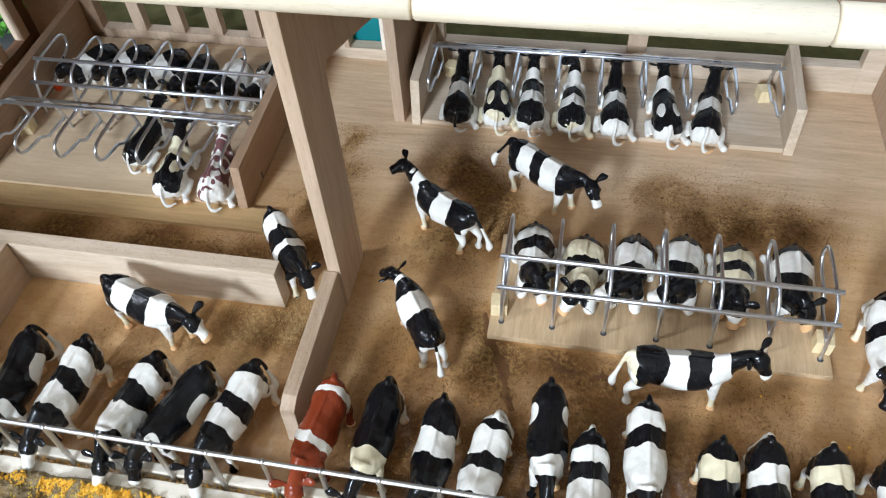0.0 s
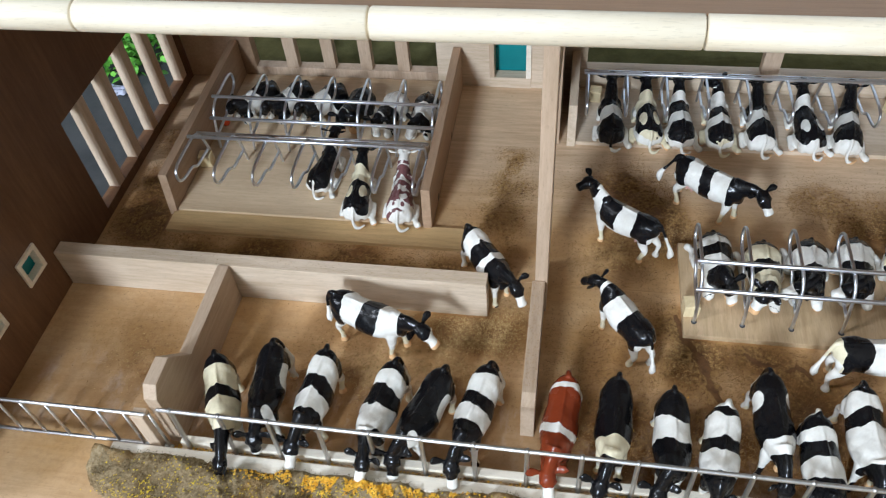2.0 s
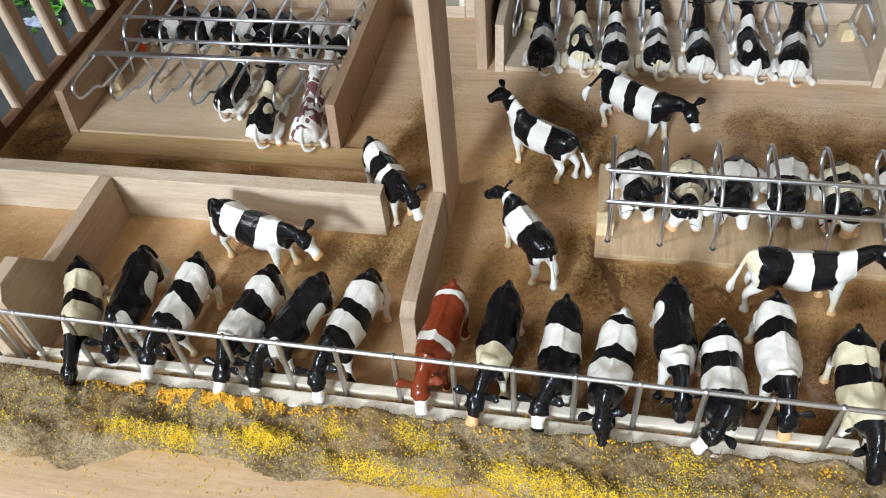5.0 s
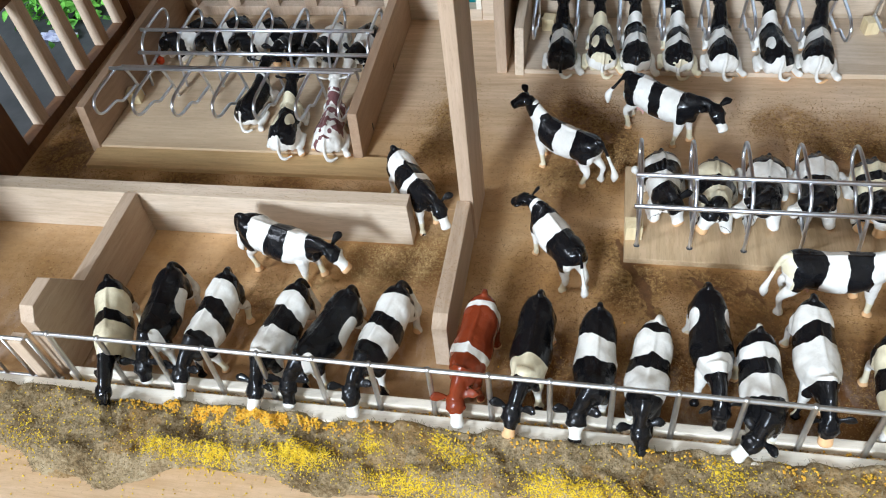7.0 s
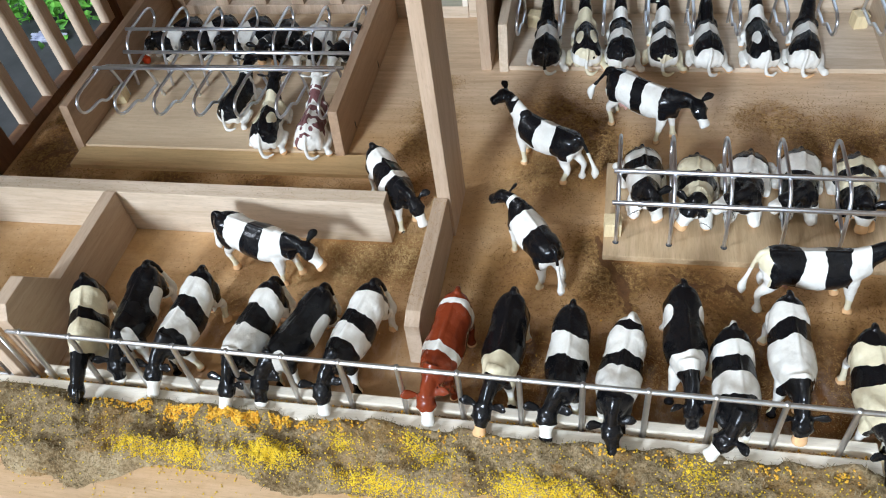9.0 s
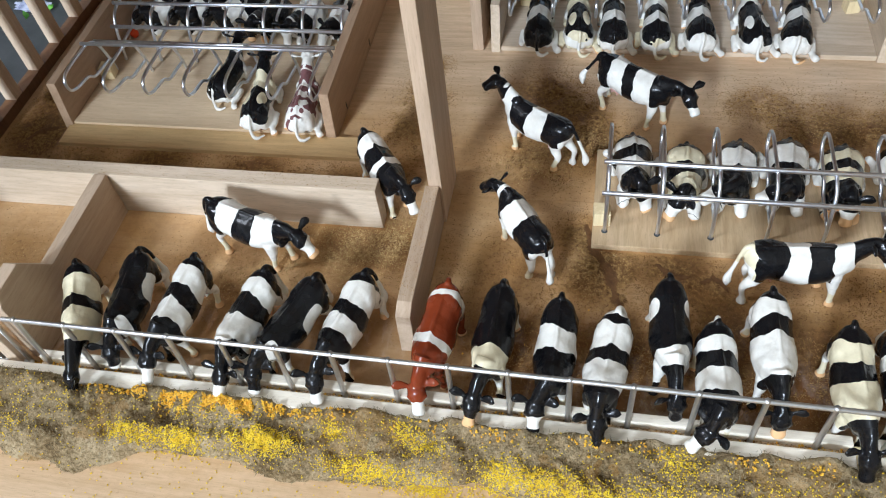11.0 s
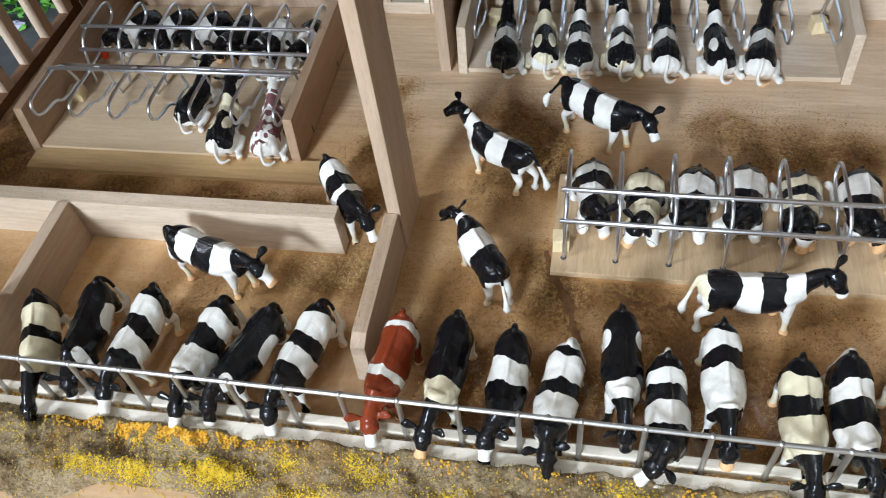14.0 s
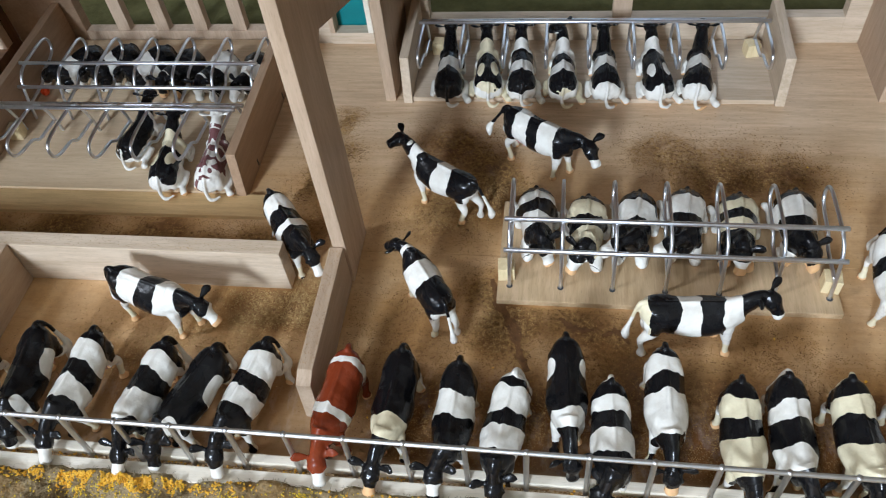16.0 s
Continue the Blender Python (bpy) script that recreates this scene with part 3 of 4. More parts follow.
# along the head from poll (0) to nose (1): half width, half height, shift towards the forehead
HEAD = ((-0.14, 0.20, 0.18, -0.03), (-0.04, 0.37, 0.34, 0.0), (0.10, 0.45, 0.42, 0.02), (0.26, 0.47, 0.44, 0.02), (0.42, 0.40, 0.41, 0.0), (0.58, 0.31, 0.35, -0.01), (0.73, 0.29, 0.31, -0.01),
        (0.86, 0.34, 0.31, -0.02), (0.97, 0.33, 0.27, -0.03), (1.04, 0.22, 0.17, -0.03))


def cow_mesh(name, poll, nose, lying=False, step=0.0, tail=(-3.0, 0.15), tip=0.9, slim=1.0):
    """A toy cow facing +x on z = 0. poll and nose: (x, y, z) of the head's two ends. tail: x and y of its end, which hangs at the height tip."""
    bm = bmesh.new()
    X, Y, Z = Vector((1, 0, 0)), Vector((0, 1, 0)), Vector((0, 0, 1))
    loft(bm, [(Vector((x, 0, z)), Y * w * slim, Z * h, full) for x, z, w, h, full in (LYING if lying else STANDING)], 28)
    top = 2.2 if lying else 3.74
    for s in (-1, 1):                   # hip and pin bones, shoulder blades, thighs
        ball(bm, (-1.45, 0.68 * slim * s, top - 0.42), (0.36, 0.18, 0.17))
        ball(bm, (-2.42, 0.34 * s, top - (0.62 if lying else 0.36)), (0.2, 0.15, 0.16))
        ball(bm, (1.0 if lying else 1.35, 0.5 * s, top - 0.85), (0.42, 0.32, 0.6))
        ball(bm, (-1.95, (0.72 * slim if lying else 0.52) * s, top - (1.35 if lying else 1.15)), (0.62, 0.38, 0.72))
    spine = [*([(-2.4, top - 0.42), (-2.05, top - 0.2)] if lying else [(-2.5, top - 0.04)]), (-1.5, top + 0.03), (-0.5, top + 0.02), (0.7, top + 0.01), (1.3, top - 0.02)]
    tube(bm, spline([(x, 0, z) for x, z in spine], 4), 0.1, 8)
    base, poll, nose = Vector((1.15 if lying else 1.7, 0, top - 0.5)), Vector(poll), Vector(nose)
    thick = 1.08 if lying else 1.0
    mid = (base + poll) / 2 + Vector((0.08, 0, 0.12))
    line = spline([base, mid, poll], 4)
    rings = []
    for i, c in enumerate(line):        # the neck: deep at the chest, slim at the poll
        d = (line[min(i + 1, len(line) - 1)] - line[max(i - 1, 0)]).normalized()
        side = Vector((-d.y, d.x, 0))
        side = side.normalized() if side.length > 0.15 else Y
        k = i / (len(line) - 1)
        rings.append((c, side * thick * (0.56 - 0.26 * k ** 0.7), d.cross(side).normalized() * thick * (0.80 - 0.45 * k ** 0.8), 1.8))
    loft(bm, rings, 18)
    if not lying:
        ball(bm, (1.95, 0, 2.4), (0.42, 0.34, 0.55))
    d = nose - poll
    f = d.normalized()
    across = Vector((-d.y, d.x, 0))
    across = (across if across.length > 0.05 else Y).normalized()
    if across.y < 0 and abs(across.y) > 0.8:
        across = -across
    brow = f.cross(across).normalized()
    loft(bm, [(poll + t * d + brow * o, across * w * thick, brow * h * thick, 2.3) for t, w, h, o in HEAD], 18)
    for s in (-1, 1):
        ball(bm, tuple(poll + 0.33 * d + s * 0.40 * across + 0.14 * brow), (0.12, 0.12, 0.12))
        ball(bm, tuple(poll + 0.16 * s * across + 0.2 * brow - 0.05 * d), (0.14, 0.14, 0.14))
        ball(bm, tuple(poll + 0.98 * d + 0.17 * s * across + 0.06 * brow), (0.1, 0.1, 0.1))
        root, end = poll + 0.3 * s * across - 0.02 * d, poll + 1.18 * s * across - 0.14 * f + 0.22 * brow
        loft(bm, [(root.lerp(end, k) - 0.1 * math.sin(math.pi * k) * f, f * w, brow * s * 0.4 * w, 2.0)
                  for k, w in ((0, 0.10), (0.25, 0.17), (0.5, 0.25), (0.72, 0.26), (0.88, 0.18), (1, 0.06))], 10)
    if lying:
        for s in (-1, 1):
            ball(bm, (-1.3, 0.76 * slim * s, 0.7), (0.95, 0.48 * slim, 0.68))
            tube(bm, spline([(0.75, 0.55 * s, 0.8), (1.75, 0.62 * s, 0.42), (1.45, 0.8 * s, 0.24), (0.6, 0.86 * s, 0.2)], 4), [0.44, 0.42, 0.38, 0.34, 0.31, 0.28, 0.25, 0.23, 0.22, 0.2, 0.2, 0.19, 0.17], 10)
        tube(bm, spline([(-0.7, -1.0, 0.4), (-1.5, -1.15, 0.28), (-2.2, -1.2, 0.24), (-2.65, -1.5, 0.22)], 4), [0.3, 0.3, 0.28, 0.27, 0.26, 0.25, 0.24, 0.24, 0.24, 0.25, 0.27, 0.26, 0.18], 10)
        tube(bm, spline([(-0.6, 1.05, 0.4), (-1.3, 1.2, 0.26), (-1.9, 1.2, 0.22)], 4), [0.3, 0.28, 0.26, 0.24, 0.23, 0.22, 0.22, 0.21, 0.17], 10)
        tube(bm, spline([(-2.45, 0, 1.85), (-2.82, 0.0, 1.4), (-2.9, 0.06, 0.75), (-3.02, -0.05, 0.3), (-3.05, -0.4, 0.2), (-2.7, -0.75, 0.22)], 4), 0.12, 8)
    else:
        for s in (-1, 1):
            q = step * s
            tube(bm, spline([(-1.95, 0.4 * s, 2.75), (-2.0 + 0.3 * q, 0.48 * s, 1.85), (-2.42 + 0.7 * q, 0.57 * s, 1.25), (-2.25 + q, 0.6 * s, 0.5), (-2.2 + q, 0.62 * s, 0.02)], 4),
                 [0.54, 0.55, 0.5, 0.44, 0.38, 0.33, 0.28, 0.25, 0.21, 0.19, 0.18, 0.17, 0.18, 0.2, 0.24, 0.29, 0.28], 10)
            tube(bm, spline([(1.5, 0.42 * s, 2.5), (1.58 - 0.2 * q, 0.48 * s, 1.7), (1.62 - 0.6 * q, 0.53 * s, 1.05), (1.6 - q, 0.57 * s, 0.4), (1.66 - q, 0.6 * s, 0.02)], 4),
                 [0.42, 0.42, 0.39, 0.36, 0.33, 0.3, 0.26, 0.23, 0.21, 0.19, 0.17, 0.17, 0.17, 0.19, 0.24, 0.28, 0.27], 10)
            for k in (-1.62, -1.2):     # teats
                tube(bm, [(k, 0.2 * s, 1.6), (k, 0.22 * s, 1.35), (k, 0.22 * s, 1.22)], (0.1, 0.09, 0.06), 8)
        ball(bm, (-1.4, 0, 1.82), (0.56, 0.46, 0.46))
        tx, ty = tail
        tube(bm, spline([(-2.4, 0, 3.72), (-2.72, 0.05 * ty, 3.74), (-2.95, 0.35 * ty, 3.3), ((tx - 2.95) / 2, 0.7 * ty, (3.3 + tip) / 2 + 0.4), (tx, ty, tip + 0.75), (tx + 0.05, 1.1 * ty, tip)], 4),
             [0.2, 0.19, 0.18, 0.17, 0.16, 0.15, 0.14, 0.13, 0.12, 0.12, 0.12, 0.11, 0.11, 0.12, 0.14, 0.18, 0.22, 0.25, 0.22, 0.14, 0.05], 8)
    raw = new(name, finish(name, bm, steel))
    fuse = raw.modifiers.new("fuse", "REMESH")
    fuse.mode, fuse.voxel_size, fuse.use_smooth_shade = "VOXEL", 0.00068, True
    soft = raw.modifiers.new("soft", "SMOOTH")
    soft.factor, soft.iterations = 0.5, 4
    mesh = bpy.data.meshes.new_from_object(raw.evaluated_get(bpy.context.evaluated_depsgraph_get()))
    bpy.data.objects.remove(raw)
    co = np.empty(len(mesh.vertices) * 3)
    mesh.vertices.foreach_get("co", co)
    co = co.reshape(-1, 3) / U
    normal = np.empty(len(mesh.vertices) * 3)
    mesh.vertices.foreach_get("normal", normal)
    lumps = np.array([0.04 * noise.noise(Vector(c) * 1.1) + 0.022 * noise.noise(Vector(c) * 2.9) for c in co])
    co = co + normal.reshape(-1, 3) * lumps[:, None]
    mesh.vertices.foreach_set("co", (co * U).ravel())
    mesh.update()
    # how far along the animal each spot lies: 0 rump, 1 shoulder, 1.6 poll, 2 nose
    turn_at = 1.2 if lying else 1.75
    along = (np.minimum(co[:, 0], turn_at) + 2.75) / 4.9
    start = (turn_at + 2.75) / 4.9
    a, b, c = np.array(base), np.array(poll), np.array(nose)
    t0 = ((co - a) @ (b - a) / ((b - a) @ (b - a))).clip(0, 1)
    t1 = ((co - b) @ (c - b) / ((c - b) @ (c - b))).clip(0, 1)
    on_head = np.linalg.norm(co - b - t1[:, None] * (c - b), axis=1) < np.linalg.norm(co - a - t0[:, None] * (b - a), axis=1)
    ahead = np.where(on_head, 1.6 + 0.4 * t1, start + t0 * (1.6 - start)) - start
    along += ahead * ((co[:, 0] - turn_at) / 0.45).clip(0, 1)
    layer = mesh.attributes.new("along", "FLOAT", "POINT")
    layer.data.foreach_set("value", along.astype(np.float32))
    return mesh


COATS = {"B": (0.007, 0.007, 0.008), "W": (0.82, 0.795, 0.725), "C": (0.78, 0.70, 0.49), "R": (0.21, 0.036, 0.012), "P": (0.19, 0.085, 0.085), "N": (0.82, 0.50, 0.25), "U": (0.72, 0.42, 0.36)}
made_coats = {}


def coat(pattern, low, leg="C", spots=(), wobble=0.17):
    """Glossy painted plastic in bands along the body. pattern: colour letter and where it ends, in hundredths of 'along'.
    spots: ovals as x, y, two radii, colour, and whether on both sides."""
    key = (pattern, low, leg, spots)
    if key in made_coats:
        return made_coats[key]
    m, n, l, b = material("coat_" + pattern.split()[0], 0.3, spec=0.3)
    at = n.new("ShaderNodeAttribute")
    at.attribute_name = "along"
    seed = len(made_coats) * 0.37
    shift = n.new("ShaderNodeMapping")
    shift.inputs["Location"].default_value = (seed, seed * 0.7, seed * 0.3)
    tc = n.new("ShaderNodeTexCoord")
    l.new(tc.outputs["Object"], shift.inputs["Vector"])
    ragged = noise_at(n, l, shift.outputs["Vector"], 48, 3, 0.5)
    s = calc(n, l, "ADD", at.outputs["Fac"], calc(n, l, "MULTIPLY_ADD", ragged, 2 * wobble, -wobble))
    stops, start = [], 0.0
    for word in pattern.split():
        stops.append((start, COATS[word[0]]))
        start = int(word[1:]) / 200
    colour = ramp(n, l, calc(n, l, "MULTIPLY", s, 0.5), stops, "CONSTANT")
    split = n.new("ShaderNodeSeparateXYZ")
    l.new(tc.outputs["Object"], split.inputs["Vector"])
    height = calc(n, l, "ADD", split.outputs["Z"], calc(n, l, "MULTIPLY_ADD", ragged, 0.012, -0.006))
    behind = calc(n, l, "LESS_THAN", at.outputs["Fac"], 1.12)
    for limit, paint in ((low, "R" if leg == "R" else "W"), (0.52 * low, leg), (0.14 * low, "N")):
        legs = calc(n, l, "MULTIPLY", calc(n, l, "LESS_THAN", height, limit * U), behind)
        colour = mix(n, l, legs, colour, COATS[paint])
    for fx, fy, ra, rb, paint, both in spots:
        px = calc(n, l, "MULTIPLY", calc(n, l, "SUBTRACT", split.outputs["X"], fx * U), 1 / (ra * U))
        y = calc(n, l, "ABSOLUTE", split.outputs["Y"]) if both else split.outputs["Y"]
        py = calc(n, l, "MULTIPLY", calc(n, l, "SUBTRACT", y, fy * U), 1 / (rb * U))
        oval = calc(n, l, "ADD", calc(n, l, "MULTIPLY", px, px), calc(n, l, "MULTIPLY", py, py))
        oval = calc(n, l, "LESS_THAN", calc(n, l, "ADD", oval, calc(n, l, "MULTIPLY_ADD", ragged, 1.6, -0.8)), 1.0)
        colour = mix(n, l, oval, colour, COATS[paint])
    if low > 1.5:                           # pale tail switch, bare pink udder
        switch = calc(n, l, "MULTIPLY", calc(n, l, "LESS_THAN", split.outputs["X"], -2.3 * U), calc(n, l, "LESS_THAN", height, 2.75 * U))
        colour = mix(n, l, switch, colour, COATS["R" if leg == "R" else "W"])
        d = n.new("ShaderNodeVectorMath")
        d.operation = "DISTANCE"
        l.new(tc.outputs["Object"], d.inputs[0])
        d.inputs[1].default_value = (-1.4 * U, 0, 1.6 * U)
        colour = mix(n, l, calc(n, l, "LESS_THAN", d.outputs["Value"], 0.62 * U), colour, COATS["U"])
    if "P" in pattern:                      # white spots on the brown coat
        dots = calc(n, l, "GREATER_THAN", noise_at(n, l, shift.outputs["Vector"], 190, 1, 0.3), 0.57)
        colour = mix(n, l, dots, colour, COATS["W"])
    smudge = noise_at(n, l, shift.outputs["Vector"], 160, 4, 0.6)
    colour = mix(n, l, calc(n, l, "MULTIPLY_ADD", smudge, 0.7, -0.3, clamp=True), colour, (0.42, 0.30, 0.17), "MULTIPLY")
    l.new(colour, b.inputs["Base Color"])
    handled = noise_at(n, l, shift.outputs["Vector"], 55, 3, 0.6)
    dull = calc(n, l, "MULTIPLY_ADD", handled, 0.6, -0.07, clamp=True)
    face = calc(n, l, "GREATER_THAN", at.outputs["Fac"], 1.15)     # the head is a little glossier
    l.new(calc(n, l, "SUBTRACT", dull, calc(n, l, "MULTIPLY", face, 0.06), clamp=True), b.inputs["Roughness"])
    bump(n, l, b, noise_at(n, l, shift.outputs["Vector"], 170, 4, 0.6), 0.42, 0.001)
    made_coats[key] = m
    return m


def toy_cow(mesh, x, y, heading, pattern, label, group, z=0.0, size=1.0, low=1.9, leg="C", spots=()):
    ob = tagged(new("toy_cow", mesh), label, "toy cow", group)
    ob.material_slots[0].link = "OBJECT"
    ob.material_slots[0].material = coat(pattern, low, leg, spots)
    ob.matrix_world = pose(x * U, y * U, z * U, 0, 0, heading) @ Matrix.Scale(size, 4)
    return ob


BANDS = "black and white banded toy cow "
AT_FENCE = BANDS + "eating through the feed fence"
ROW = "cows at the feed fence"
HIPS = ((-1.0, 0.86, 0.5, 0.3, "W", True),)
BELLY = ((-0.75, 1.02, 0.85, 0.27, "W", True), (1.95, 0.5, 0.36, 0.26, "W", False))
# rump x and y, heading, coat, poll, nose, spots
FEEDERS = (
    (-30.2, 17.3, -66, "B23 C48 B64 C107 B200", (3.75, -0.5, 2.35), (3.9, -1.0, 1.2), ()),
    (-27.1, 18.4, -85, "B190 W200", (2.9, -0.3, 2.3), (3.4, -0.3, 1.2), BELLY),
    (-23.9, 18.3, -95, "B20 W44 B63 W86 B180 W200", (3.1, -0.4, 2.4), (4.1, -0.4, 1.25), ()),
    (-19.9, 17.9, -102, "B16 W37 B61 W90 B180 W200", (3.1, 0.25, 2.3), (4.0, 0.2, 1.2), ()),
    (-17.2, 17.7, -111, "B194 W200", (2.9, -0.35, 2.3), (3.65, 0.0, 1.2), BELLY),
    (-14.8, 18.2, -103, "B13 W40 B60 W80 B180 W200", (3.2, -0.3, 2.3), (4.1, 0.1, 1.2), ()),
    (-10.6, 18.0, -97, "R14 W23 R67 W77 R178 W200", (2.85, -0.2, 2.3), (3.75, 0.1, 1.2), ()),
    (-8.0, 18.2, -94, "B80 C101 B186 N200", (3.35, -0.4, 2.3), (4.3, -0.5, 1.2), ()),
    (-5.2, 17.7, -92, "B36 W62 B176 W192 B200", (2.7, -0.65, 2.3), (3.65, -0.65, 1.2), ()),
    (-2.6, 17.2, -99, "W5 B15 W46 B60 W82 B200", (2.6, 0.05, 2.3), (3.4, 0.4, 1.2), ()),
    (-0.3, 19.3, -88, "B84 W110 B200", (3.45, 0.15, 2.4), (3.8, 0.25, 1.1), HIPS),
    (1.7, 17.1, -88, "W2 B19 W37 B57 W80 B182 W200", (2.45, -0.45, 2.4), (3.0, -1.35, 1.4), ()),
    (4.2, 19.0, -90, "B10 W29 B48 W92 B184 N200", (3.35, 0.15, 2.4), (3.8, 0.2, 1.1), ()),
    (7.4, 17.5, -91, "B20 C39 B60 C101 B200", (3.2, 0.3, 2.4), (3.9, 0.4, 1.2), ()),
    (9.5, 17.9, -91, "W5 B31 W50 B76 W100 B200", (2.8, 0.6, 2.4), (3.4, 1.0, 1.25), ()),
    (12.1, 17.9, -88, "C4 B20 C42 B70 C104 B200", (3.0, 0.2, 2.4), (3.6, 0.3, 1.2), ()),
    (14.8, 17.9, -86, "B30 W52 B78 W101 B200", (3.0, -0.2, 2.4), (3.7, -0.4, 1.2), ()))
for i, (x, y, a, pattern, poll, nose, spots) in enumerate(FEEDERS):
    red, plain = pattern[0] == "R", spots == BELLY
    words = "red brown toy cow with two white bands, eating" if red else "mostly black plastic toy cow eating at the feed fence" if plain else AT_FENCE
    mesh = cow_mesh("cow_feeding", poll, nose, step=(0.15, -0.2, 0.25, -0.1)[i % 4], tail=((-2.95, 0.1), (-2.9, 0.6), (-3.0, -0.3), (-2.9, 0.35))[i % 4])
    size = 0.93
    c, s = math.cos(radians(a)), math.sin(radians(a))
    toy_cow(mesh, x + 2.65 * size * c, y + 2.65 * size * s, a, pattern, words, ROW, size=size, spots=spots, leg="R" if red else "C")

# cows on their feet in the pens: x and y, heading, size, coat, poll, nose, step, tail, height of its tip, what it does
LOOSE = (
    (5.85, 21.4, 3, 0.97, "C7 B37 W60 B82 W107 B190 W200", (3.3, 0.2, 4.05), (4.0, -0.3, 3.0), 0.2, (-3.3, -0.25), 0.9, "standing with its head up"),
    (-2.0, 34.1, -33, 0.95, "B22 W44 B63 W82 B184 W200", (3.35, 0.1, 3.55), (4.4, -0.4, 2.65), -0.25, (-3.5, -0.8), 1.5, "walking with its head low"),
    (-7.6, 30.5, 147, 0.9, "B38 W62 B85 W118 B200", (2.75, 0.3, 5.0), (3.3, 1.25, 4.75), 0.3, (-3.7, -0.3), 0.7, "with raised and turned head"),
    (-7.6, 22.9, 123, 0.88, "B45 W75 B103 W130 B200", (2.75, 0.45, 3.55), (3.75, 0.85, 2.7), 0.25, (-3.5, 0.05), 0.6, "with a long white tail tip"),
    (-22.1, 21.2, -18, 0.97, "B23 W45 B70 W103 B176 W193 N200", (3.35, -0.05, 3.5), (4.5, -0.2, 2.5), -0.2, (-3.0, -0.35), 1.0, "standing beside the low partition"),
    (-15.85, 26.3, -53, 0.9, "B15 W37 B63 W78 B180 W200", (3.2, 0.1, 3.45), (4.3, 0.1, 2.3), 0.2, (-3.0, -0.2), 1.0, "walking through the partition gap"),
    (15.7, 24.3, -94, 0.92, "B9 W40 B61 W92 B200", (3.1, -0.1, 3.45), (3.95, -0.5, 2.5), -0.25, (-3.2, -0.4), 1.0, "standing beyond the middle stalls"))
for x, y, a, size, pattern, poll, nose, step, tail, tip, does in LOOSE:
    toy_cow(cow_mesh("cow_walking", poll, nose, step=step, tail=tail, tip=tip), x, y, a, pattern, BANDS + does, "cows walking in the pens", size=size,
            low=2.4 if "raised" in does else 1.9)

# cows lying in the stalls
resting = cow_mesh("cow_resting", (2.45, 0.0, 2.95), (3.3, 0.05, 2.55), lying=True, slim=0.88)
resting_left = cow_mesh("cow_resting_left", (2.4, 0.1, 2.9), (2.85, 0.95, 2.5), lying=True, slim=0.88)
low_left = cow_mesh("cow_resting_low_left", (2.05, 0.25, 2.0), (2.55, 0.6, 0.75), lying=True)
low_right = cow_mesh("cow_resting_low_right", (2.0, -0.3, 2.05), (2.5, -0.85, 0.8), lying=True)
turned = cow_mesh("cow_resting_turned", (1.95, -0.6, 2.1), (2.1, -1.6, 1.3), lying=True)
low_ahead = cow_mesh("cow_resting_low", (2.1, 0.0, 2.1), (2.6, 0.1, 0.8), lying=True)
MIDDLE = ((-1.95, 27.5, -86, low_left, "B15 W30 B52 W74 B172 W192 N200"), (0.75, 26.95, -92, low_right, "B18 C40 B56 C82 B172 W194 N200"), (3.35, 27.4, -98, turned, "B28 W54 B172 W200"),
          (6.1, 27.7, -95, turned, "B23 W50 B174 W200"), (8.85, 27.4, -96, low_ahead, "B14 C32 B48 C66 B172 W186 N200"), (12.0, 27.8, -93, low_left, "B25 W48 B184 N200"))
for x, y, a, mesh, pattern in MIDDLE:
    toy_cow(mesh, x, y + 0.25, a, pattern, BANDS + "lying in the middle stalls", "cows in the middle stalls", z=0.4, size=0.97, low=0.95, leg="W")
BACK = ((-8.45, 92, "B30 W57 B200"), (-5.85, 95, "C4 B60 C96 B200"), (-3.55, 93, "B28 W47 B75 W102 B200"), (-0.8, 91, "C3 B22 W43 B64 W101 B200"), (1.95, 93, "W5 B40 W63 B200"),
        (5.2, 97, "W3 B69 W104 B200"), (8.0, 84, "W7 B39 W60 B200"))
for i, (x, a, pattern) in enumerate(BACK):
    toy_cow(resting_left if i == 3 else resting, x, 41.9, a, pattern, BANDS + "lying in the back stalls", "cows in the back stalls", z=0.35, size=0.95, low=0.6 if i == 0 else 1.15,
            leg="C" if i in (1, 3) else "W", spots=((-1.1, 0.5, 0.7, 0.27, "WC"[i == 1], True),) if i in (1, 5) else ())
LEFT = ((-28.5, 34.9, 81, "W3 B76 W90 B200"), (-25.5, 32.6, 92, "W5 B56 C88 B200"), (-22.5, 32.6, 93, "W20 P58 W63 P94 W104 P132 W200"))
for i, (x, y, a, pattern) in enumerate(LEFT):
    toy_cow(resting, x, y, a, pattern, ("brown and white spotted plastic toy cow " if i == 2 else BANDS) + "lying in a side stall", "cows in the side stalls", z=0.45, size=(0.84, 0.92, 0.92)[i], low=1.1, leg="W",
            spots=((-1.0, 0.5, 0.6, 0.25, "C", True),) if i == 1 else ((-2.0, 0.35, 0.18, 0.14, "P", True), (-2.45, 0.3, 0.12, 0.7, "P", False)) if i == 2 else ())
# the first three coats have extra black in place of the corner's shadow
REAR = ("B52 W74 B186 W200", "B46 W68 B190 W200", "B42 W70 B188 W200", "B108 W120 B186 N200", "B9 W54 B90 W120 B166 W200", "B40 W80 B166 W200")
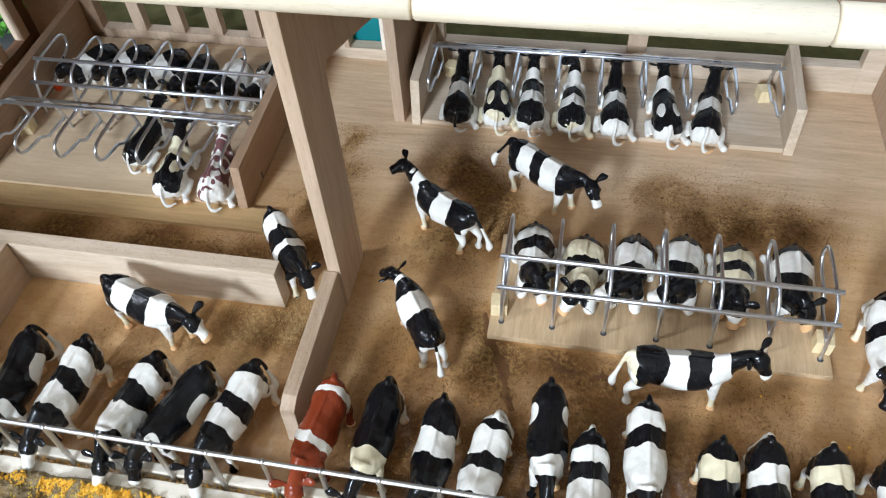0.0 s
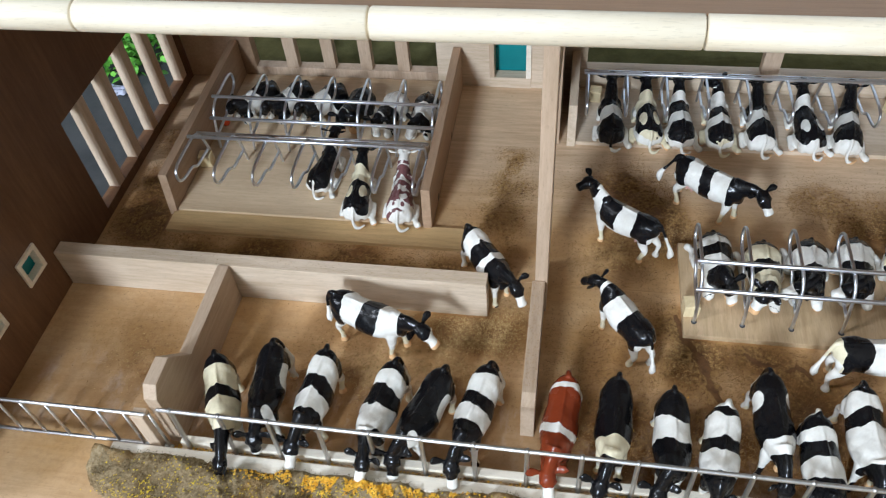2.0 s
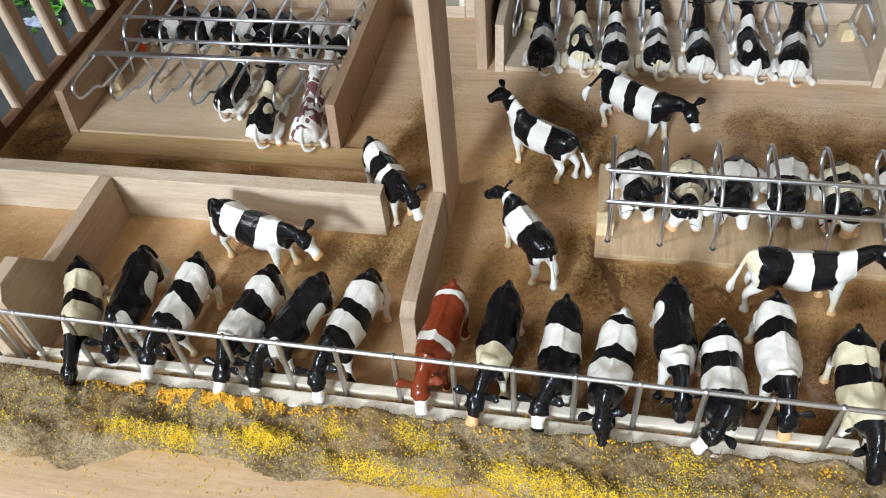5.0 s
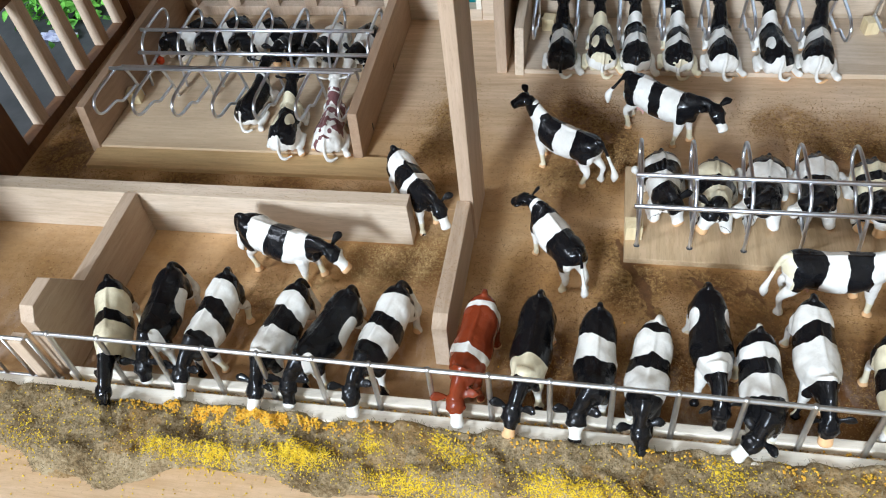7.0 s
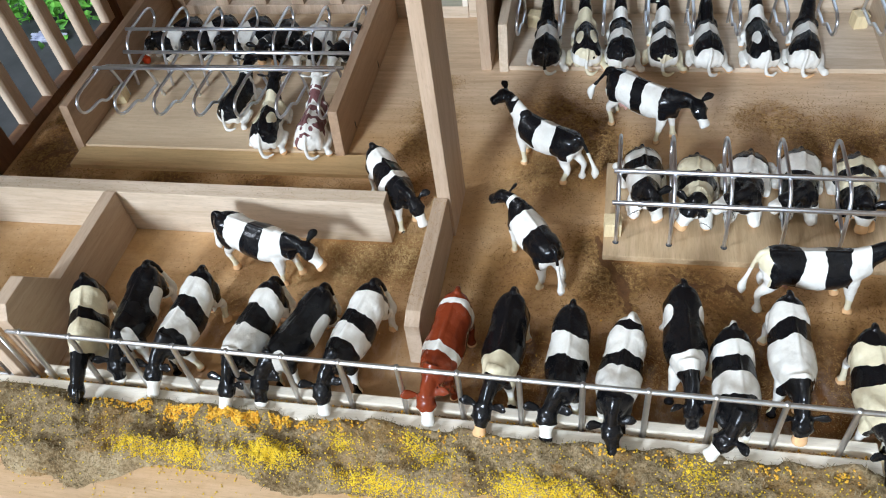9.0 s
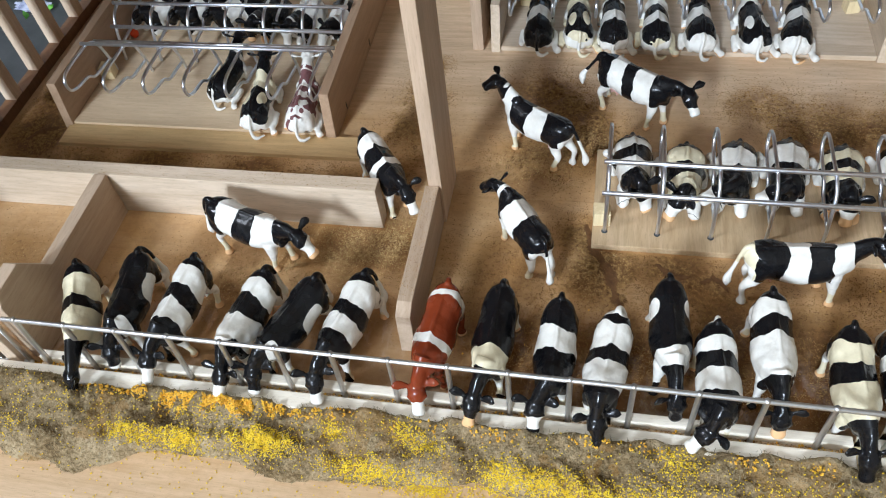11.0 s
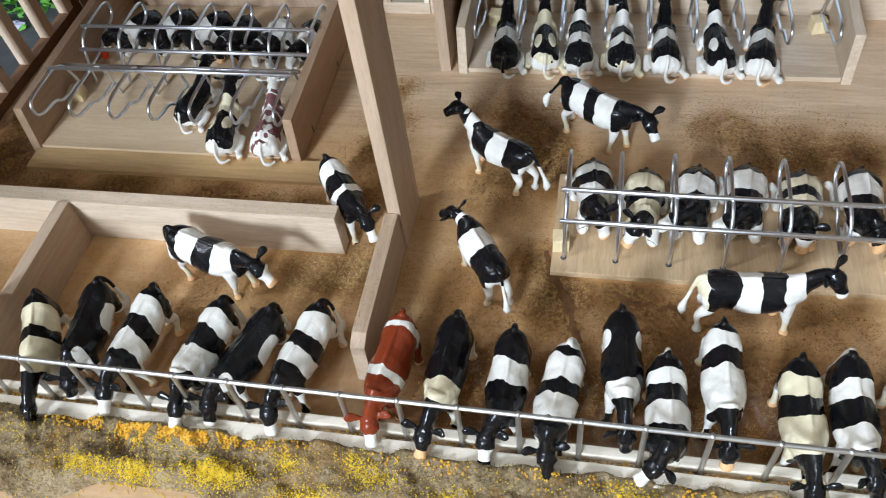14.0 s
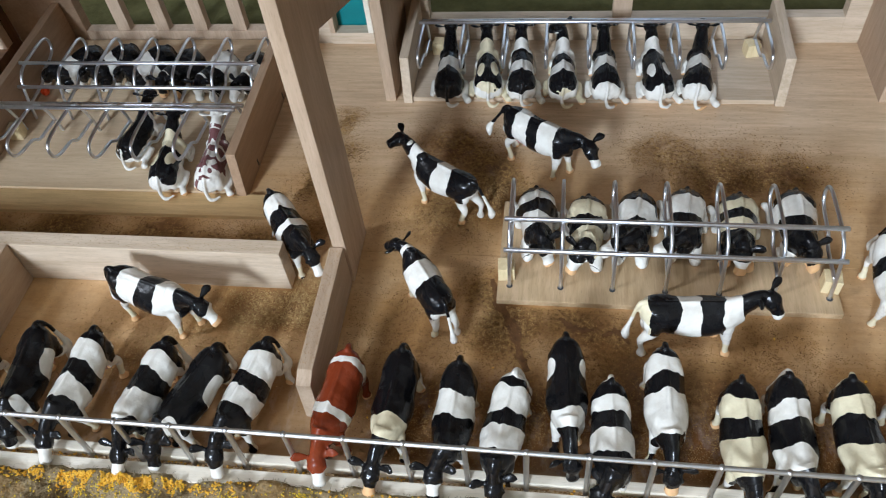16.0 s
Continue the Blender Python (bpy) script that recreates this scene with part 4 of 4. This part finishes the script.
for i, pattern in enumerate(REAR):
    toy_cow((low_right, low_right, low_right, low_ahead, low_ahead, low_right)[i], -36.2 + 2.76 * i, (41.7, 41.9, 41.8, 41.2, 40.9, 40.8)[i], (-118, -118, -122, -104, -104, -92)[i], pattern,
            BANDS + "lying in a rear side stall", "cows in the rear side stalls", z=0.45, size=0.88, low=0.5)

# ---- loose feed and litter ----
rng = np.random.default_rng(5)


def scatter(name, places, size, mat, label, category, flat=0.6, jitter=0.4, chunky=False):
    """Many small uneven crumbs as one mesh. places: rows of x, y, z in centimetres."""
    corner = np.array([(1, 0, -0.6), (-0.6, 1, -0.6), (-0.7, -1, -0.5), (0, 0, 1)], float) * 1.25
    sides = np.array([(0, 2, 1), (0, 1, 3), (1, 2, 3), (2, 0, 3)])
    if chunky:
        corner = np.array([(x, y, z) for x in (-1, 1) for y in (-1, 1) for z in (-1, 1)], float)
        sides = np.array([(0, 1, 3, 2), (4, 6, 7, 5), (0, 4, 5, 1), (2, 3, 7, 6), (0, 2, 6, 4), (1, 5, 7, 3)])
    m = len(corner)
    k = len(places)
    a = rng.uniform(0, 6.28, k)
    tilt = rng.uniform(-0.5, 0.5, k)
    s = np.asarray(size) * (1 + jitter * rng.uniform(-1, 1, (k, 1, 3)))
    p = corner[None] * s * (1, 0.75, flat) * (1 + 0.3 * rng.uniform(-1, 1, (k, m, 3)))
    x, z = p[..., 0] * np.cos(tilt)[:, None] - p[..., 2] * np.sin(tilt)[:, None], p[..., 0] * np.sin(tilt)[:, None] + p[..., 2] * np.cos(tilt)[:, None]
    x, y = x * np.cos(a)[:, None] - p[..., 1] * np.sin(a)[:, None], x * np.sin(a)[:, None] + p[..., 1] * np.cos(a)[:, None]
    verts = (np.stack([x, y, z], -1) + np.asarray(places)[:, None]).reshape(-1, 3) * U
    faces = (sides[None] + m * np.arange(k)[:, None, None]).reshape(-1, sides.shape[1])
    mesh = bpy.data.meshes.new(name)
    mesh.from_pydata(verts.tolist(), [], faces.tolist())
    mesh.materials.append(mat)
    return tagged(new(name, mesh), label, category, kind="stuff")


def hay_height(x, y):
    """Top of the hay heap over the floor: a lumpy bank in front of the fence."""
    front = 9.0 + 0.7 * noise.noise((x * 0.16, 3.1, 0.2)) + 0.5 * noise.noise((x * 0.6, 1.3, 0)) - 0.9 * min(max((-23.5 - x) / 3.5, 0), 1) + 1.2 * max(0, (-31 - x) / 3)
    back = 12.3 + 0.3 * noise.noise((x * 0.7, 7.7, 0))
    t = (y - front) / (back - front)
    if t <= 0 or t >= 1:
        return -0.25
    edge = min(1.0, t / 0.22) ** 0.5 * min(1.0, (1 - t) / 0.14) ** 0.5
    puff = sum(w * (1 - 2 * abs(noise.noise((x * q + 3 * q, y * q, q)))) for q, w in ((0.42, 0.30), (0.9, 0.24), (1.9, 0.13), (4.0, 0.06)))
    return edge * (0.52 + 0.35 * t + 0.3 * noise.noise((x * 0.3, y * 0.3, 1.0)) + puff) * (1.0 + 0.12 * min(max((-20 - x) / 4, 0), 1)) + 0.05 * noise.noise((x * 7, y * 7, 0))


xs, ys = np.arange(-36.0, 22.0, 0.14), np.arange(7.6, 12.8, 0.14)
heights = [[hay_height(x, y) for y in ys] for x in xs]
verts = [(x * U, y * U, heights[i][j] * U) for i, x in enumerate(xs) for j, y in enumerate(ys)]
faces = [(i * len(ys) + j, (i + 1) * len(ys) + j, (i + 1) * len(ys) + j + 1, i * len(ys) + j + 1) for i in range(len(xs) - 1) for j in range(len(ys) - 1)
         if max(heights[i][j], heights[i + 1][j], heights[i][j + 1], heights[i + 1][j + 1]) > -0.2]
mesh = bpy.data.meshes.new("hay_heap")
mesh.from_pydata(verts, [], faces)
mesh.polygons.foreach_set("use_smooth", [True] * len(mesh.polygons))
mesh.materials.append(hay_mat)
tagged(new("hay_heap", mesh), "grey green hay heap with yellow crumbs along the feed fence", "hay", kind="stuff")

# loose fibres that stand out of the heap
k = 16000
fx, fy = rng.uniform(-35.5, 21.5, k), rng.uniform(7.6, 12.1, k)
verts, faces = [], []
for x, y in zip(fx, fy):
    z = hay_height(x, y)
    if z < 0.05:
        continue
    a, b, r = rng.uniform(0, 6.28), rng.uniform(-0.2, 0.9), rng.uniform(0.12, 0.32)
    d = Vector((math.cos(a) * math.cos(b), math.sin(a) * math.cos(b), math.sin(b))) * r
    side = Vector((-math.sin(a), math.cos(a), 0)) * 0.012
    p = Vector((x, y, z - 0.03))
    bend = d * 0.5 + Vector((0, 0, 0.05))
    i = len(verts)
    verts += [(p + side) * U, (p - side) * U, (p + bend - side) * U, (p + bend + side) * U, (p + d) * U]
    faces += [(i, i + 1, i + 2, i + 3), (i + 3, i + 2, i + 4)]
mesh = bpy.data.meshes.new("hay_fibres")
mesh.from_pydata(verts, [], faces)
mesh.materials.append(mottled("hay_fibre", ((0.3, (0.12, 0.085, 0.04)), (0.7, (0.40, 0.33, 0.20))), 200, 0.9, 0, 0.1))
tagged(new("hay_fibres", mesh), "thin loose hay fibres on the heap", "hay", kind="stuff")


def on_hay(x, y):
    return max(hay_height(x, y), 0.0)


# yellow crumbs: dense bands on the heap's front, thin elsewhere and on the floor
crumbs = []
PILES = ((-24.7, 9.6, 0.8, 0.22, 900), (-22.3, 9.65, 0.7, 0.25, 1000), (-18.2, 9.9, 0.85, 0.32, 2200), (-15.0, 10.8, 0.4, 0.22, 300), (-14.0, 9.5, 0.9, 0.3, 500), (-11.8, 11.2, 0.4, 0.25, 260),
         (-10.8, 10.6, 0.6, 0.3, 420), (-12.8, 9.2, 0.9, 0.2, 700), (-10.3, 9.1, 0.8, 0.25, 700), (-7.4, 9.9, 0.6, 0.4, 600), (-5.6, 9.6, 1.2, 0.35, 1500), (-3.0, 9.3, 1.3, 0.3, 1100),
         (0.2, 11.2, 0.6, 0.35, 420), (0.0, 9.8, 1.3, 0.4, 600), (2.5, 9.2, 1.4, 0.35, 900), (5.5, 10.0, 1.5, 0.5, 600), (8.5, 9.4, 1.5, 0.4, 700), (12.0, 9.8, 1.8, 0.5, 700),
         (16.0, 9.6, 2.0, 0.5, 700), (-21.5, 11.0, 1.5, 0.4, 260), (-32.3, 9.6, 1.4, 0.6, 380), (-28.8, 10.6, 1.5, 0.6, 90))
for cx, cy, sx, sy, count in PILES:
    crumbs += [(x, y) for x, y in zip(rng.normal(cx, sx, int(0.78 * count)), rng.normal(cy, sy, int(0.78 * count)))]
crumbs += list(zip(rng.uniform(-35, 21, 1300), rng.uniform(8.8, 11.9, 1300))) + list(zip(rng.uniform(-33, 21, 480), rng.normal(7.8, 0.8, 480)))
scatter("yellow_crumbs", [(x, y, on_hay(x, y) + 0.03) for x, y in crumbs if y < 11.85], 0.028, pollen, "fine bright yellow crumbs scattered over the hay", "crumbs", chunky=True)

# maize kernels along the fence and in the trough slot
grains = [(x, y, on_hay(x, y) + 0.05) for x, y in zip(rng.normal(-21.0, 2.7, 1900), rng.normal(11.6, 0.28, 1900)) if y < 11.8 and noise.noise((x * 1.3, y * 1.3, 4.0)) > -0.15]
grains += [(x, y, on_hay(x, y) + 0.05) for x, y in zip(rng.uniform(-12, 20, 900), rng.normal(11.6, 0.22, 900)) if y < 11.8 and noise.noise((x * 0.45, 5.0, 8.0)) > rng.uniform(-0.05, 0.4)]
grains += [(x, y, 0.58) for x, y in zip(rng.uniform(-31, 20, 420), rng.uniform(12.65, 12.92, 420)) if noise.noise((x * 0.35, 2.0, 6.0)) > rng.uniform(-0.2, 0.3)]
grains += [(x, y, 0.12) for x, y in zip(rng.normal(-31.5, 1.0, 120), rng.uniform(12.5, 13.2, 120))]
grains += [(-12.9 + 3 * i, 18.0 + 2 * math.sin(5 * i), 0.08) for i in range(10)] + [(13.9, 34.3, 0.08), (10.2, 21.9, 0.08), (7.2, 17.6, 0.08), (6.9, 17.1, 0.08)]
grains += [(x, y, 0.08) for x, y in zip(rng.uniform(-28, 18, 14), rng.uniform(6.5, 8.6, 14))]
scatter("maize_kernels", grains, 0.042, kernel, "orange maize kernels lying along the feed fence", "maize", 0.8, chunky=True)

# brown litter on the floor, thicker in ragged patches
spots = []
for x, y, r, amount in DIRT + DIRT_SHADE_LEFT:
    count = int(1500 * amount * r)
    spots += list(zip(rng.normal(x, 0.52 * r, count), rng.normal(y, 0.42 * r, count)))
for x0, y0, x1, y1, wide, count in ((-16.9, 30.4, -15.0, 38.8, 0.34, 4200), (-15.4, 27.0, -14.2, 36.0, 0.6, 2400), (-4.7, 24.8, -2.3, 19.6, 0.42, 5200), (-9.0, 30.0, -6.0, 31.4, 0.8, 1500),
                                    (-6.9, 36.4, -3.6, 31.6, 0.9, 7000), (-0.8, 22.6, 3.0, 21.3, 0.4, 2600), (3.6, 35.6, 12.6, 32.8, 0.9, 5200), (-27.6, 25.2, -26.2, 27.6, 0.14, 500), (-22.0, 25.2, -20.9, 27.4, 0.12, 450),
                                    (-41.8, 27.5, -41.2, 45.0, 0.7, 3200)):
    w = rng.uniform(0, 1, count)
    spots += list(zip(x0 + (x1 - x0) * w + rng.normal(0, wide, count), y0 + (y1 - y0) * w + rng.normal(0, wide, count)))
spots += list(zip(rng.uniform(-42, 18, 1300), rng.uniform(14.5, 40, 1300)))


def bare(x, y):
    """Whether a spot of the floor is free of boards and posts."""
    return (14 < y < 39.6 and -43.3 < x < 19 and not (23.2 < y < 30.7 and -4.2 < x < 14) and not (23.6 < y < 24.9 and x < -15.5) and not (y > 28.8 and -39.3 < x < -20.1) and not (28.8 < y < 30.8 and -39 < x < -17.8)
            and not (-13.2 < x < -12 and y < 28.3) and not (-32.5 < x < -31.6 and y < 24))


keep = [(x, y, 0.02) for x, y in spots if bare(x, y) and (y > 24 or x > -13 or rng.uniform() < 0.22) and noise.noise((x * 0.9, y * 0.9, 3.0)) + 0.5 * noise.noise((x * 2.6, y * 2.6, 1.0)) > rng.uniform(-0.75, 0.25)]
scatter("litter_crumbs", keep, 0.026, litter, "dry brown litter crumbs on the barn floor", "litter")
# pale sawdust strewn in the pens
dust = []
for x, y, sx, sy, count in ((-17.2, 21.6, 2.2, 1.5, 9000), (-15.0, 22.6, 1.3, 1.4, 5000), (-21.5, 19.2, 2.6, 0.9, 3000), (-26.0, 19.6, 2.4, 1.2, 1200), (-3.6, 22.4, 0.7, 1.6, 1600), (-7.5, 29.6, 1.3, 0.8, 1500),
                            (-4.0, 31.6, 1.5, 0.8, 1300), (-36.5, 18.6, 1.6, 1.6, 900), (-15.5, 33.0, 0.8, 3.2, 3200), (8.6, 33.8, 2.6, 0.9, 1500)):
    dust += [(x, y, 0.02) for x, y in zip(rng.normal(x, sx, count), rng.normal(y, sy, count)) if bare(x, y) and noise.noise((x * 0.8, y * 0.8, 9.0)) > rng.uniform(-0.6, 0.3)]
scatter("sawdust", dust, 0.03, sawdust, "pale golden sawdust crumbs strewn in the pens", "sawdust")
scatter("trough_crumbs", [(x, y, 0.52) for x, y in zip(rng.uniform(-31, 20.5, 5200), rng.uniform(12.64, 12.91, 5200))], 0.03, litter, "brown straw crumbs in the slot of the feed fence", "litter")
scatter("ledge_crumbs", [(x, y, 3.12) for x, y in zip(rng.uniform(-40, -15.8, 700), rng.uniform(23.85, 24.65, 700))] + [(x, y, 3.07) for x, y in zip(rng.uniform(-12.95, -12.3, 420), rng.uniform(17.2, 24.3, 420))],
        0.018, litter, "brown litter crumbs on top of the partition boards", "litter")

# dried brown smears: thin uneven cakes lying on the boards
def smear(line, width, seed):
    """A flat, ragged cake along a line of x, y points."""
    bm = bmesh.new()
    pts = spline([(x, y, 0.0) for x, y in line], 6)
    rows = []
    for i, p in enumerate(pts):
        a, b = pts[max(i - 1, 0)], pts[min(i + 1, len(pts) - 1)]
        d = Vector((b[0] - a[0], b[1] - a[1], 0)).normalized()
        side = Vector((-d.y, d.x, 0))
        w = width * (0.35 + 0.65 * math.sin(math.pi * (i + 0.5) / len(pts))) * (1 + 0.9 * noise.noise((i * 0.9, seed, 0)))
        q = Vector(p) + side * 0.5 * width * noise.noise((i * 0.7, seed, 4.0))
        rows.append([bm.verts.new((q + side * w * k + Vector((0, 0, h))) * U) for k, h in ((-1, 0.004), (-0.6, 0.035), (0, 0.045 + 0.02 * noise.noise((i, seed, 2))), (0.6, 0.035), (1, 0.004))])
    for a, b in zip(rows, rows[1:]):
        for k in range(4):
            bm.faces.new((a[k], b[k], b[k + 1], a[k + 1]))
    bmesh.ops.recalc_face_normals(bm, faces=bm.faces)
    return tagged(part("dirt_smear", bm, dung, smooth=True), "dry brown dirt smear caked on the floor", "dirt", kind="stuff")


dung = mottled("dry_dung", ((0.3, (0.10, 0.042, 0.014)), (0.7, (0.21, 0.10, 0.034))), 260, 0.85, 0, 0.7, 0.001)
for k, (line, width) in enumerate((
        (((-4.4, 25.0), (-3.9, 23.6), (-3.2, 22.2), (-2.7, 20.6), (-2.2, 19.2)), 0.36), (((-0.6, 22.6), (0.2, 22.0), (1.2, 21.9)), 0.26), (((1.6, 21.6), (2.4, 21.9), (3.0, 21.2)), 0.2),
        (((-27.6, 25.2), (-27.0, 26.4), (-26.2, 27.6)), 0.16), (((-22.0, 25.2), (-21.4, 26.4), (-20.9, 27.2)), 0.14), (((-41.6, 29.2), (-40.8, 30.2), (-39.8, 30.4)), 0.3))):
    smear(line, width, 3.7 * k + 0.5)

# ---- green plant beyond the side window ----
plant = thing("green_plant", "leafy bright green plant beyond the slatted window", "plant", at=(-51.5, 50.5, -0.9))
part("stem", tube(bmesh.new(), spline([(0, 0, 0), (0.2, 0.1, 1.2), (0, 0.3, 2.5)], 4), [0.22] * 5 + [0.15] * 4, 8), leaf_green, plant, smooth=True)
bm = bmesh.new()
for i in range(700):
    p = Vector((rng.normal(0, 2.2), rng.normal(0, 2.4), abs(rng.normal(1.2, 1.3)) + 0.1))
    m = Matrix.Translation(p * U) @ Euler(rng.uniform(-1, 1, 3) * (1.0, 1.0, 3.1)).to_matrix().to_4x4() @ Matrix.Scale(rng.uniform(0.28, 0.55), 4)
    q = [bm.verts.new(m @ (Vector(v) * U)) for v in ((0, 0, 0), (0.55, 0.8, 0.18), (0.4, 1.8, 0.1), (0, 2.4, -0.15), (-0.4, 1.8, 0.1), (-0.55, 0.8, 0.18))]
    bm.faces.new(q)
part("leaves", bm, leaf_green, plant)

# crumpled blue grey plastic scrap on the slab
bm = bmesh.new()
bmesh.ops.create_icosphere(bm, subdivisions=3, radius=1.0)
for v in bm.verts:
    k = 0.75 + 0.5 * noise.noise(v.co * 2.3)
    v.co = Vector((v.co.x * 1.9 * k, v.co.y * 0.7 * k, max(v.co.z, -0.55) * 0.5 * k)) * U
scrap = part("plastic_scrap", bm, mottled("blue_grey_plastic", ((0.3, (0.16, 0.18, 0.30)), (0.7, (0.55, 0.57, 0.66))), 90, 0.2, 0, 0.2))
scrap.location = (-50.2 * U, 45.0 * U, -0.62 * U)
tagged(scrap, "crumpled shiny blue grey plastic scrap on slate", "plastic scrap")
